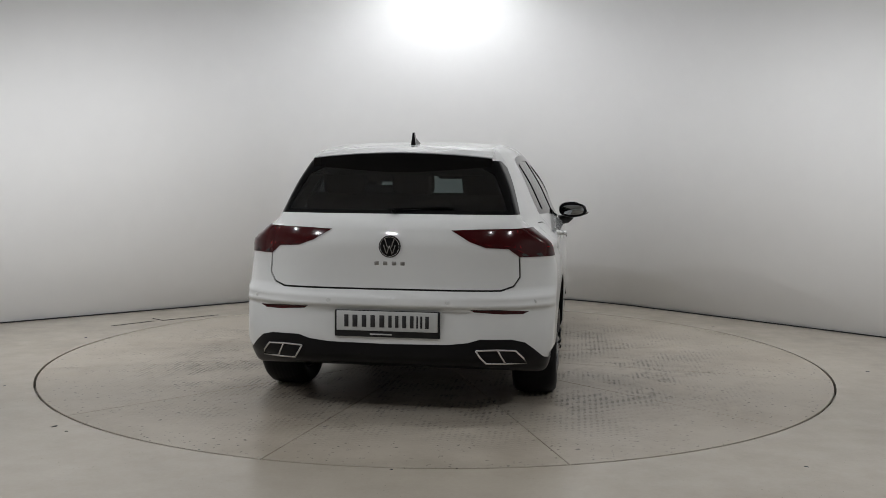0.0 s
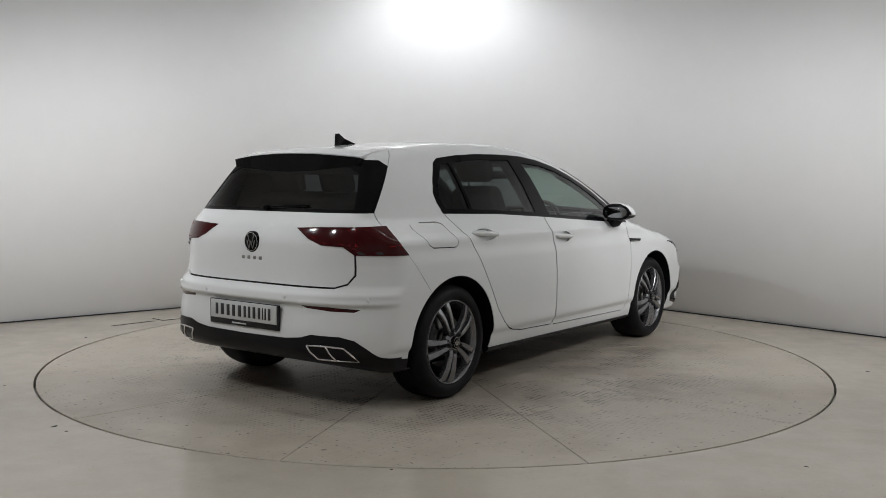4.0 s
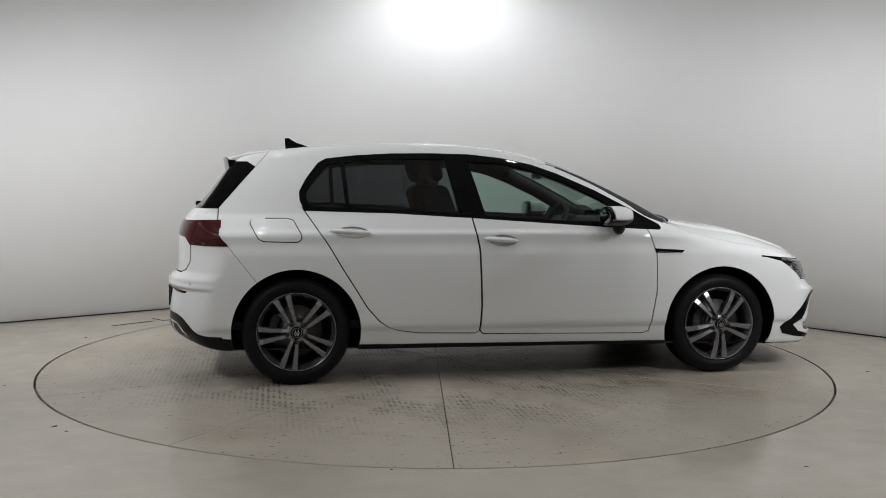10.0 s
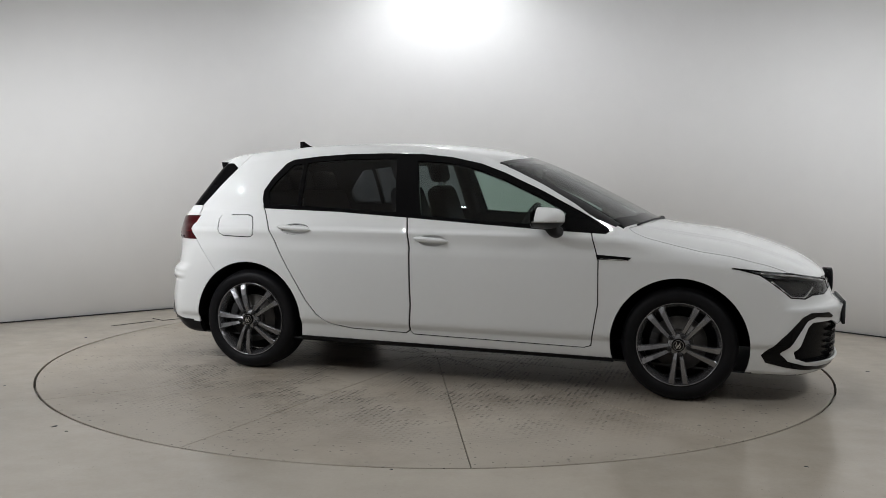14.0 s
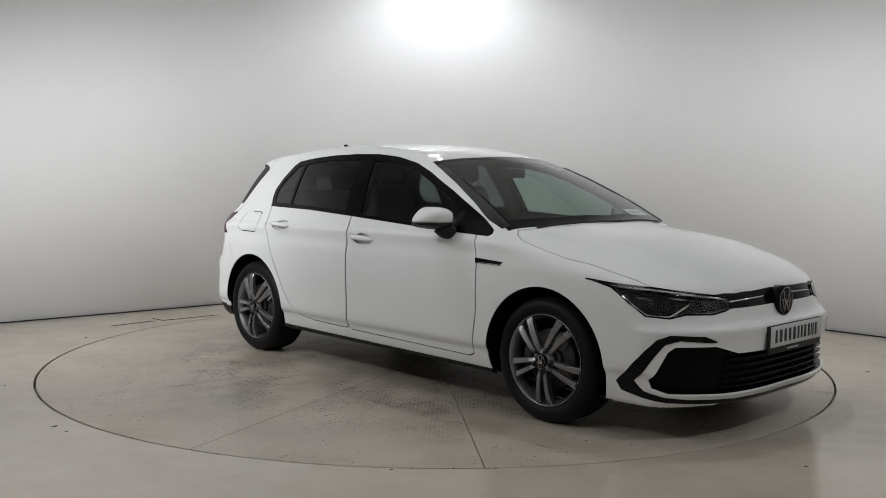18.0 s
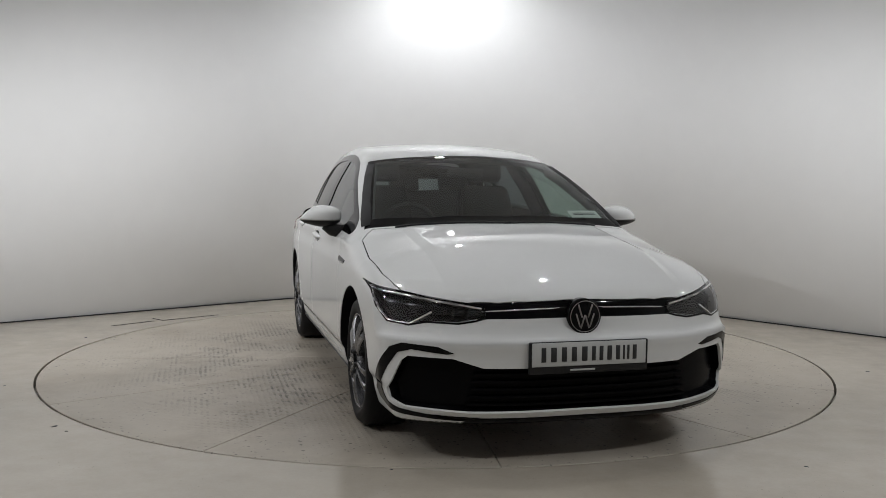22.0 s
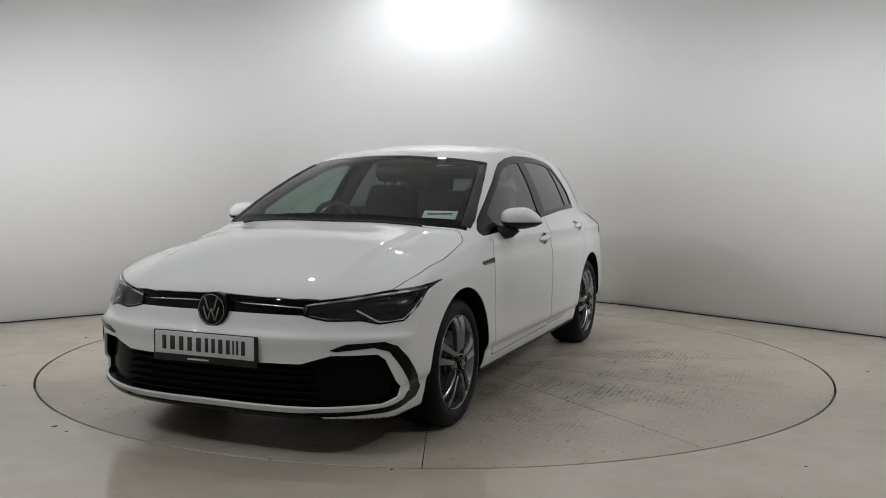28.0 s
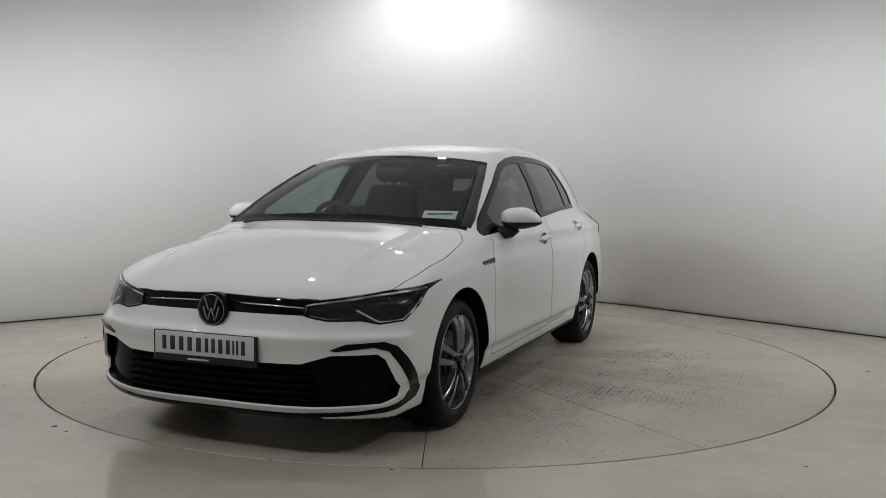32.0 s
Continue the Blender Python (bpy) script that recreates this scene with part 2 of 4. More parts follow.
wall = wall_strip("wall_north", LINE, CEIL, 0.15, WALL)
for poly in wall.data.polygons[:-2]:
    poly.use_smooth = abs(poly.normal.z) < 0.1
END_A, END_B = LINE[0], LINE[-1]
SOUTH = -8.2
# side and south walls are unseen; they close the room and bounce its light
wall_strip("wall_west", [END_A.copy(), Vector((END_A.x, SOUTH))], CEIL, 0.15, WALL)
wall_strip("wall_east", [END_B.copy(), Vector((END_B.x, SOUTH))], CEIL, 0.15, WALL)
wall_strip("wall_south", [Vector((END_A.x, SOUTH)), Vector((END_B.x, SOUTH))], CEIL, 0.15, SOUTH_WALL)
finish("ceiling", box((13, 15, 0.12), (0, -1.6, CEIL + 0.062)), CEILING, None, False, "plain pale ceiling", "structure")
RIM = 2.503


def floor_mesh():
    """The floor around the turntable's round pit."""
    bm = bmesh.new()
    n = 128
    inner = [bm.verts.new(((RIM + 0.014) * math.cos(2 * math.pi * i / n), (RIM + 0.014) * math.sin(2 * math.pi * i / n), 0)) for i in range(n)]
    low = [bm.verts.new((v.co.x, v.co.y, -0.06)) for v in inner]
    outer = []
    for i in range(n):
        c, s = math.cos(2 * math.pi * i / n), math.sin(2 * math.pi * i / n)
        k = 9.5 / max(abs(c), abs(s))
        outer.append(bm.verts.new((c * k, s * k - 0.0, 0)))
    for i in range(n):
        j = (i + 1) % n
        bm.faces.new((inner[i], inner[j], outer[j], outer[i]))
        bm.faces.new((low[i], low[j], inner[j], inner[i]))
    bm.faces.new(low)
    return bm


floor = finish("floor", floor_mesh(), FLOOR, None, False, "glossy cream coated concrete floor", "structure")

# ---- turntable ----
turntable = tagged(new("turntable"), "cream painted round steel turntable with worn tread plate", "turntable")
part("base_plate", capped([(RIM - 0.03, -0.055), (RIM - 0.03, -0.012)], 96, "z"), PLASTIC, turntable, smooth=False)


def sector(a0, a1, r0, r1, gap=0.002, n=14):
    """One pie-shaped deck plate with a bevelled top edge."""
    bm = bmesh.new()

    def ring(inset, z):
        pts = []
        for r, order in ((r1 - inset, range(n + 1)), (r0 + inset, range(n, -1, -1))):
            d = (gap + inset) / r
            for i in order:
                a = a0 + d + (a1 - a0 - 2 * d) * i / n
                pts.append(bm.verts.new((r * math.cos(a), r * math.sin(a), z)))
        return pts
    low, mid, top = ring(0, -0.011), ring(0, -0.002), ring(0.002, 0.0)
    for u, v in ((low, mid), (mid, top)):
        for i in range(len(u)):
            j = (i + 1) % len(u)
            bm.faces.new((u[i], u[j], v[j], v[i]))
    k = n + 1
    for i in range(n):
        bm.faces.new((top[i], top[i + 1], top[2 * k - 2 - i], top[2 * k - 1 - i]))
    return bm


for i in range(12):
    part("deck_plate", sector(radians(21.5 + 30 * i), radians(51.5 + 30 * i), 0.10, RIM), DISC, turntable, smooth=False)
part("centre_plate", capped([(0.096, -0.011), (0.096, -0.002), (0.094, 0.0)], 64, "z"), DISC, turntable, smooth=False)

# ================= the car =================
car = tagged(new("car"), "white five-door hatchback with black trim and grey alloy wheels", "car")


def curve(*pts):
    """A smooth monotone curve through (x, value) pairs, for arrays."""
    xs, ys = np.array([p[0] for p in pts], float), np.array([p[1] for p in pts], float)
    h, d = np.diff(xs), np.diff(ys) / np.diff(xs)
    m = np.zeros(len(xs))
    for i in range(1, len(xs) - 1):
        if d[i - 1] * d[i] > 0:
            w1, w2 = 2 * h[i] + h[i - 1], h[i] + 2 * h[i - 1]
            m[i] = (w1 + w2) / (w1 / d[i - 1] + w2 / d[i])
    m[0], m[-1] = d[0], d[-1]

    def at(x):
        x = np.clip(x, xs[0], xs[-1])
        i = np.clip(np.searchsorted(xs, x) - 1, 0, len(xs) - 2)
        s = (x - xs[i]) / h[i]
        return ((1 + 2 * s) * (1 - s) ** 2 * ys[i] + s * (1 - s) ** 2 * h[i] * m[i] + s * s * (3 - 2 * s) * ys[i + 1] + s * s * (s - 1) * h[i] * m[i + 1])
    return at


def smax(a, b, k):
    return np.maximum(a, b) + np.maximum(k - np.abs(a - b), 0) ** 2 / (4 * k)


PLAN = curve((-2.2, 0.775), (-1.7, 0.828), (-1.3, 0.850), (-0.5, 0.854), (0.3, 0.853), (1.0, 0.853), (1.4, 0.850), (1.8, 0.830), (2.3, 0.785))
FLANK = curve((0.1, -0.09), (0.2, -0.055), (0.26, -0.036), (0.305, -0.027), (0.335, -0.010), (0.36, -0.006), (0.45, -0.003), (0.6, 0.0), (0.74, -0.006), (0.83, -0.024), (0.878, -0.025), (0.892, -0.040), (0.93, -0.060), (1.0, -0.096), (1.17, -0.176), (1.35, -0.285), (1.5, -0.37))
NOSE = curve((0.1, 2.05), (0.19, 2.12), (0.25, 2.150), (0.36, 2.152), (0.46, 2.158), (0.516, 2.168), (0.532, 2.13), (0.565, 2.106), (0.61, 2.092), (0.66, 2.075), (0.70, 2.05), (0.75, 1.99), (0.9, 1.8))
TAIL = curve((0.15, -1.93), (0.25, -2.02), (0.32, -2.07), (0.40, -2.075), (0.54, -2.06), (0.558, -2.088), (0.60, -2.080), (0.645, -2.03), (0.70, -2.025), (0.84, -2.022), (0.93, -1.995), (0.985, -1.955), (1.02, -1.915), (1.29, -1.70), (1.34, -1.66), (1.5, -1.5))
BONNET = curve((0.6, 1.03), (1.0, 0.985), (1.2, 0.952), (1.54, 0.905), (1.75, 0.848), (1.94, 0.778), (2.05, 0.732), (2.2, 0.65))
CABIN = curve((-1.9, 1.29), (-1.7, 1.335), (-1.49, 1.370), (-1.21, 1.399), (-0.88, 1.426), (-0.45, 1.435), (-0.16, 1.421), (0.1, 1.389), (0.31, 1.337), (0.56, 1.240), (0.81, 1.119), (1.12, 0.958), (1.3, 0.86), (2.3, 0.3))
FLOORLINE = curve((-2.2, 0.30), (-2.0, 0.255), (-1.7, 0.20), (-0.9, 0.20), (0.9, 0.19), (1.7, 0.165), (2.2, 0.17))


def solid(x, y, z):
    """Signed field of the car's outer skin: below zero inside."""
    a = np.abs(y)
    taper = 0.045 * np.clip((-x - 0.2) / 1.1, 0, 1.6) ** 2 + 0.055 * np.clip((x - 0.2) / 0.7, 0, 1.2) ** 2
    w = PLAN(x) + FLANK(z) - taper * np.clip((z - 0.86) / 0.12, 0, 1)
    side = a - w
    xs = x + 0.37 * y * y
    bonnet = BONNET(x) - 0.13 * a ** 2.2 - 0.03 * (a / 0.8) ** 4 * np.clip((x - 1.0) / 0.4, 0, 1) - 0.010 * np.clip((a - 0.50) / 0.05, 0, 1)
    crown = 0.105 * y * y * np.clip((0.9 - xs) / 0.6, 0, 1)
    cabin = CABIN(xs) - crown
    top = (z - smax(bonnet, cabin, 0.02)) * 0.92
    front = (x - (NOSE(z) - 0.30 * (a / 0.84) ** 3.2)) * 0.95
    bend = 0.225 + 0.035 * np.clip((z - 0.6) / 0.15, 0, 1) - 0.07 * np.clip((z - 0.97) / 0.10, 0, 1)
    rear = ((TAIL(z) + 0.024 * np.exp(-((z - 0.585) / 0.035) ** 2) * (a / 0.8) ** 2 + bend * (a / 0.80) ** 4.2) - x) * 0.93
    low = FLOORLINE(x) - z
    f = smax(side, top, 0.055)
    f = smax(f, front, 0.04)
    f = smax(f, rear, 0.04)
    return smax(f, low, 0.03)


def skin():
    """The outer skin as one closed grid."""
    nx, ny, nz = 196, 60, 74
    gx, gy, gz = np.linspace(-2.25, 2.35, nx + 1), np.linspace(-1, 1, ny + 1), np.linspace(0.05, 1.6, nz + 1)
    index, pts, faces = {}, [], []

    def vid(i, j, k):
        key = (i, j, k)
        if key not in index:
            index[key] = len(pts)
            pts.append((gx[i], gy[j], gz[k]))
        return index[key]
    for i in range(nx):
        for k in range(nz):
            faces.append((vid(i, 0, k), vid(i + 1, 0, k), vid(i + 1, 0, k + 1), vid(i, 0, k + 1)))
            faces.append((vid(i, ny, k), vid(i, ny, k + 1), vid(i + 1, ny, k + 1), vid(i + 1, ny, k)))
        for j in range(ny):
            faces.append((vid(i, j, nz), vid(i + 1, j, nz), vid(i + 1, j + 1, nz), vid(i, j + 1, nz)))
            faces.append((vid(i, j, 0), vid(i, j + 1, 0), vid(i + 1, j + 1, 0), vid(i + 1, j, 0)))
    for j in range(ny):
        for k in range(nz):
            faces.append((vid(nx, j, k), vid(nx, j + 1, k), vid(nx, j + 1, k + 1), vid(nx, j, k + 1)))
            faces.append((vid(0, j, k), vid(0, j, k + 1), vid(0, j + 1, k + 1), vid(0, j + 1, k)))
    p = np.array(pts)
    mx = np.clip(p[:, 0], -1.70, 1.75)
    m = np.stack([mx, np.clip(p[:, 1], -0.4, 0.4), np.clip(p[:, 2], 0.35, np.maximum(CABIN(mx), BONNET(mx)) - 0.17)], 1)
    lo, hi = np.zeros(len(p)), np.ones(len(p))
    for _ in range(40):
        mid = (lo + hi) / 2
        q = m + (p - m) * mid[:, None]
        inside = solid(q[:, 0], q[:, 1], q[:, 2]) < 0
        lo, hi = np.where(inside, mid, lo), np.where(inside, hi, mid)
    return m + (p - m) * lo[:, None], faces


SKIN_P, SKIN_F = skin()


def onto(u, v, view, sign=1, lift=0.0):
    """The point of the skin seen at (u, v) from a side: flank (x, z), front or rear (y, z), top (x, y)."""
    lo, hi = 0.0, 3.0
    for _ in range(40):
        mid = (lo + hi) / 2
        q = {"flank": (u, sign * mid, v), "front": (mid, u, v), "rear": (-mid, u, v), "top": (u, v, mid)}[view]
        if solid(np.array([q[0]]), np.array([q[1]]), np.array([q[2]]))[0] < 0:
            lo = mid
        else:
            hi = mid
    s = lo + lift
    return Vector({"flank": (u, sign * s, v), "front": (s, u, v), "rear": (-s, u, v), "top": (u, v, s)}[view])


def skin_normals(p):
    """Outward normals of the skin field at points."""
    e = 0.004
    g = np.stack([solid(p[:, 0] + e, p[:, 1], p[:, 2]) - solid(p[:, 0] - e, p[:, 1], p[:, 2]),
                  solid(p[:, 0], p[:, 1] + e, p[:, 2]) - solid(p[:, 0], p[:, 1] - e, p[:, 2]),
                  solid(p[:, 0], p[:, 1], p[:, 2] + e) - solid(p[:, 0], p[:, 1], p[:, 2] - e)], 1)
    return g / np.maximum(np.linalg.norm(g, axis=1), 1e-9)[:, None]


shell = bmesh.new()
vs = [shell.verts.new(p) for p in SKIN_P]
for f in SKIN_F:
    shell.faces.new([vs[i] for i in f])
shell.normal_update()
TAG = shell.faces.layers.int.new("tag")
R2 = math.sqrt(2)
# view: outward direction, the two coordinates of a point
VIEWS = {"flank": (lambda s: Vector((0, s, 0)), lambda c, s: (c.x, c.z)),
         "front": (lambda s: Vector((1, 0, 0)), lambda c, s: (c.y, c.z)),
         "rear": (lambda s: Vector((-1, 0, 0)), lambda c, s: (c.y, c.z)),
         "top": (lambda s: Vector((0, 0, 1)), lambda c, s: (c.x, c.y)),
         "front_corner": (lambda s: Vector((1, s, 0)) / R2, lambda c, s: ((c.x - s * c.y) / R2, c.z)),
         "rear_corner": (lambda s: Vector((-1, s, 0)) / R2, lambda c, s: ((c.x + s * c.y) / R2, c.z))}


def plane_of(view, s, p, q):
    """The plane along the view direction through the outline's edge p-q."""
    d = Vector((q[0] - p[0], q[1] - p[1]))
    d.normalize()
    nu, nv = -d.y, d.x
    if view == "flank":
        return Vector((p[0], 0, p[1])), Vector((nu, 0, nv))
    if view in ("front", "rear"):
        return Vector((0, p[0], p[1])), Vector((0, nu, nv))
    if view == "top":
        return Vector((p[0], p[1], 0)), Vector((nu, nv, 0))
    k = -s if view == "front_corner" else s
    ax = Vector((1, k, 0)) / R2
    return ax * p[0] + Vector((0, 0, p[1])), ax * nu + Vector((0, 0, nv))


def within(u, v, poly):
    hit = False
    for i in range(len(poly)):
        (x0, y0), (x1, y1) = poly[i - 1], poly[i]
        if (y0 > v) != (y1 > v) and u < (x1 - x0) * (v - y0) / (y1 - y0) + x0:
            hit = not hit
    return hit


def widened(poly, d):
    """The outline moved outward by d."""
    area = sum(poly[i - 1][0] * poly[i][1] - poly[i][0] * poly[i - 1][1] for i in range(len(poly)))
    s = 1 if area > 0 else -1
    out = []
    for i in range(len(poly)):
        a, b, c = Vector(poly[i - 1]), Vector(poly[i]), Vector(poly[(i + 1) % len(poly)])
        e, f = (b - a).normalized(), (c - b).normalized()
        n1, n2 = Vector((e.y, -e.x)) * s, Vector((f.y, -f.x)) * s
        m = n1 + n2
        m = m / max(m.dot(n1), 0.35) if m.length > 1e-6 else n1
        out.append(tuple(b + m * d))
    return out


def cut(poly, view, s, tag, over=0):
    """Cut an outline into the skin and tag the faces within."""
    out, flat = VIEWS[view][0](s), VIEWS[view][1]
    us, ws = [p[0] for p in poly], [p[1] for p in poly]
    u0, u1, w0, w1 = min(us) - 0.05, max(us) + 0.05, min(ws) - 0.05, max(ws) + 0.05
    live = set()
    for f in shell.faces:
        if f[TAG] != over or f.normal.dot(out) < 0.08:
            continue
        c = f.calc_center_median()
        if view in ("flank", "front_corner", "rear_corner") and c.y * s < 0:
            continue
        u, w = flat(c, s)
        if u0 < u < u1 and w0 < w < w1:
            live.add(f)
    for i in range(len(poly)):
        p, q = poly[i - 1], poly[i]
        if abs(p[0] - q[0]) + abs(p[1] - q[1]) < 1e-6:
            continue
        a0, a1, b0, b1 = min(p[0], q[0]) - 0.004, max(p[0], q[0]) + 0.004, min(p[1], q[1]) - 0.004, max(p[1], q[1]) + 0.004
        near = []
        for f in live:
            cs = [flat(v.co, s) for v in f.verts]
            if max(c[0] for c in cs) > a0 and min(c[0] for c in cs) < a1 and max(c[1] for c in cs) > b0 and min(c[1] for c in cs) < b1:
                near.append(f)
        if not near:
            continue
        edges = {e for f in near for e in f.edges}
        verts = {v for f in near for v in f.verts}
        co, no = plane_of(view, s, p, q)
        for f in near:
            live.discard(f)
        res = bmesh.ops.bisect_plane(shell, geom=near + list(edges) + list(verts), dist=0.0002, plane_co=co, plane_no=no)
        live.update(g for g in res["geom"] if isinstance(g, bmesh.types.BMFace))
    for f in live:
        if f.is_valid and within(*flat(f.calc_center_median(), s), poly):
            f[TAG] = tag


def panel(poly, view, s, tag, gap=0.007, over=0):
    """A panel with a shut line round it."""
    cut(widened(poly, -gap / 2), view, s, tag, over)
    cut(widened(poly, gap / 2), view, s, GAP_TAG, over)


def both(poly):
    """Close a half outline, given from the middle outward, with its mirror image."""
    return poly + [(-u, w) for u, w in reversed(poly) if abs(u) > 1e-6]


def turned(poly):
    return poly + [(u, -w) for u, w in reversed(poly) if abs(w) > 1e-6]


GAP_TAG = 1
(T_ARCH, T_TRIM, T_FPANE, T_RPANE, T_QPANE, T_FRIT, T_SCREEN, T_RFRAME, T_RGLASS, T_FDOOR, T_RDOOR, T_FLAP, T_SKIRT, T_TAIL, T_HEAD, T_BAR,
 T_GRILLE, T_SPLIT, T_ACCENT, T_DIFF, T_REFL, T_GATE, T_BONNET, T_UNDER, T_CUP) = range(2, 27)
FRONT_AXLE, REAR_AXLE, HUB_Z, ARCH = 1.291, -1.322, 0.310, 0.369

WINDOW = [(-1.272, 1.002), (-1.300, 1.06), (-1.303, 1.115), (-1.262, 1.191), (-1.190, 1.285), (-1.14, 1.312), (-0.965, 1.333), (-0.757, 1.347),
          (-0.495, 1.352), (-0.269, 1.348), (-0.07, 1.328), (0.115, 1.290), (0.271, 1.236), (0.508, 1.132), (0.749, 1.010), (0.894, 0.930),
          (0.903, 0.910), (0.885, 0.897), (0.591, 0.910), (0.199, 0.934), (-0.281, 0.964), (-0.755, 0.990)]
FRONT_PANE = [(-0.205, 0.978), (-0.287, 1.305), (-0.07, 1.292), (0.115, 1.252), (0.271, 1.196), (0.508, 1.090), (0.655, 1.012), (0.63, 0.938), (0.199, 0.956)]
REAR_PANE = [(-1.010, 1.022), (-1.032, 1.288), (-0.965, 1.300), (-0.757, 1.314), (-0.425, 1.318), (-0.365, 0.996), (-0.755, 1.012)]
QUARTER_PANE = [(-1.036, 1.024), (-1.058, 1.287), (-1.13, 1.278), (-1.218, 1.180), (-1.262, 1.113), (-1.260, 1.070), (-1.240, 1.028)]
FRONT_DOOR = [(-0.292, 0.985), (-0.252, 0.789), (-0.238, 0.454), (-0.246, 0.300), (-0.225, 0.279), (0.78, 0.262), (0.818, 0.276), (0.856, 0.515), (0.852, 0.755), (0.80, 0.92), (0.6, 0.95)]
REAR_DOOR = [(-1.285, 1.02), (-1.139, 0.809), (-1.052, 0.662), (-0.987, 0.560), (-0.92, 0.451), (-0.85, 0.370), (-0.79, 0.327), (-0.732, 0.308),
             (-0.616, 0.292), (-0.275, 0.284), (-0.2505, 0.300), (-0.2425, 0.454), (-0.2565, 0.789), (-0.300, 1.01)]
FUEL_FLAP = [(-1.583, 0.930), (-1.577, 0.950), (-1.560, 0.960), (-1.372, 0.960), (-1.338, 0.950), (-1.293, 0.870), (-1.292, 0.845), (-1.306, 0.830), (-1.325, 0.826), (-1.505, 0.830), (-1.535, 0.845)]
TAIL_LAMP = [(-1.190, 0.934), (-1.08, 0.940), (-0.745, 0.947), (-0.630, 0.802), (-0.908, 0.804), (-0.965, 0.845), (-1.072, 0.851), (-1.135, 0.880)]
HEAD_LAMP = [(0.505, 0.735), (0.60, 0.728), (0.805, 0.710), (1.08, 0.674), (1.147, 0.664), (1.165, 0.609), (1.128, 0.597), (1.065, 0.585), (0.935, 0.588),
             (0.86, 0.572), (0.75, 0.583), (0.675, 0.642), (0.61, 0.702), (0.53, 0.728)]
LIGHT_BAR = both([(0, 0.684), (0.06, 0.684), (0.46, 0.672), (0.425, 0.609), (0.06, 0.611), (0, 0.611)])
GRILLE = both([(0, 0.412), (0.44, 0.415), (0.56, 0.452), (0.725, 0.454), (0.750, 0.430), (0.795, 0.305), (0.785, 0.262), (0.735, 0.238), (0.50, 0.226), (0.24, 0.228), (0, 0.230)])
SPLITTER = both([(0, 0.205), (0.50, 0.203), (0.52, 0.10), (0, 0.10)])
ACCENT = [(1.078, 0.475), (1.014, 0.501), (0.855, 0.508), (0.795, 0.487), (0.745, 0.435), (0.70, 0.375), (0.643, 0.278), (0.668, 0.238), (0.75, 0.216),
          (0.85, 0.202), (1.0, 0.192), (1.16, 0.186), (1.16, 0.205), (0.95, 0.213), (0.835, 0.227), (0.75, 0.249), (0.712, 0.292), (0.78, 0.400), (0.832, 0.465), (0.90, 0.484), (1.05, 0.470)]
DIFFUSER = both([(0, 0.372), (0.30, 0.376), (0.40, 0.387), (0.46, 0.405), (0.61, 0.402), (0.675, 0.384), (0.72, 0.346), (0.765, 0.300), (0.80, 0.282), (0.80, 0.10), (0, 0.10)])
DIFF_SIDE = [(-1.64, 0.268), (-1.74, 0.276), (-1.86, 0.290), (-2.15, 0.33), (-2.15, 0.10), (-1.64, 0.10)]
REFLECTOR = [(0.405, 0.552), (0.55, 0.550), (0.695, 0.538), (0.665, 0.524), (0.56, 0.526), (0.43, 0.537)]
GATE = both([(0, 0.640), (0.555, 0.640), (0.615, 0.660), (0.645, 0.705), (0.64, 0.80), (0.65, 0.96), (0.63, 1.03), (0, 1.03)])
REAR_FRAME = both([(0, 1.012), (0.590, 1.012), (0.56, 1.128), (0.515, 1.235), (0.46, 1.290), (0, 1.308)])
FRAME_SIDE = [(-1.765, 1.012), (-1.706, 1.08), (-1.638, 1.16), (-1.553, 1.257), (-1.60, 1.288), (-1.95, 1.288), (-2.05, 1.012)]
REAR_GLASS = both([(0, 1.030), (0.572, 1.030), (0.535, 1.128), (0.495, 1.215), (0.42, 1.25), (0, 1.262)])
BONNET_EDGE = turned([(1.145, 0), (1.10, 0.40), (1.00, 0.69), (1.03, 0.725), (1.10, 0.762), (1.4, 0.782), (1.66, 0.772), (1.79, 0.745), (1.87, 0.715), (1.95, 0.635), (2.015, 0.50), (2.05, 0.36), (2.068, 0.18), (2.072, 0)])
SCREEN_FRAME = turned([(0.315, 0), (0.297, 0.25), (0.215, 0.572), (0.60, 0.655), (0.972, 0.730), (1.07, 0.42), (1.125, 0)])
SCREEN_GLASS = turned([(0.36, 0), (0.342, 0.25), (0.262, 0.535), (0.60, 0.612), (0.91, 0.680), (1.00, 0.40), (1.045, 0)])
SKIRT = [(-0.99, 0.230), (0.95, 0.212), (0.95, 0.10), (-0.99, 0.10)]

for s in (-1, 1):
    for ax in (FRONT_AXLE, REAR_AXLE):
        cut([(ax + ARCH * math.cos(a), HUB_Z - 0.006 + ARCH * math.sin(a)) for a in [2 * math.pi * k / 64 for k in range(64)]], "flank", s, T_ARCH)
    cut(WINDOW, "flank", s, T_TRIM)
    cut(FRONT_PANE, "flank", s, T_FPANE, T_TRIM)
    cut(REAR_PANE, "flank", s, T_RPANE, T_TRIM)
    cut(QUARTER_PANE, "flank", s, T_QPANE, T_TRIM)
    cut(TAIL_LAMP, "rear_corner", s, T_TAIL)
    cut(HEAD_LAMP, "front_corner", s, T_HEAD)
cut(SCREEN_FRAME, "top", 1, T_FRIT)
cut(SCREEN_GLASS, "top", 1, T_SCREEN, T_FRIT)
cut(REAR_FRAME, "rear", 1, T_RFRAME)
for s in (-1, 1):
    cut(FRAME_SIDE, "flank", s, T_RFRAME)
cut(REAR_GLASS, "rear", 1, T_RGLASS, T_RFRAME)
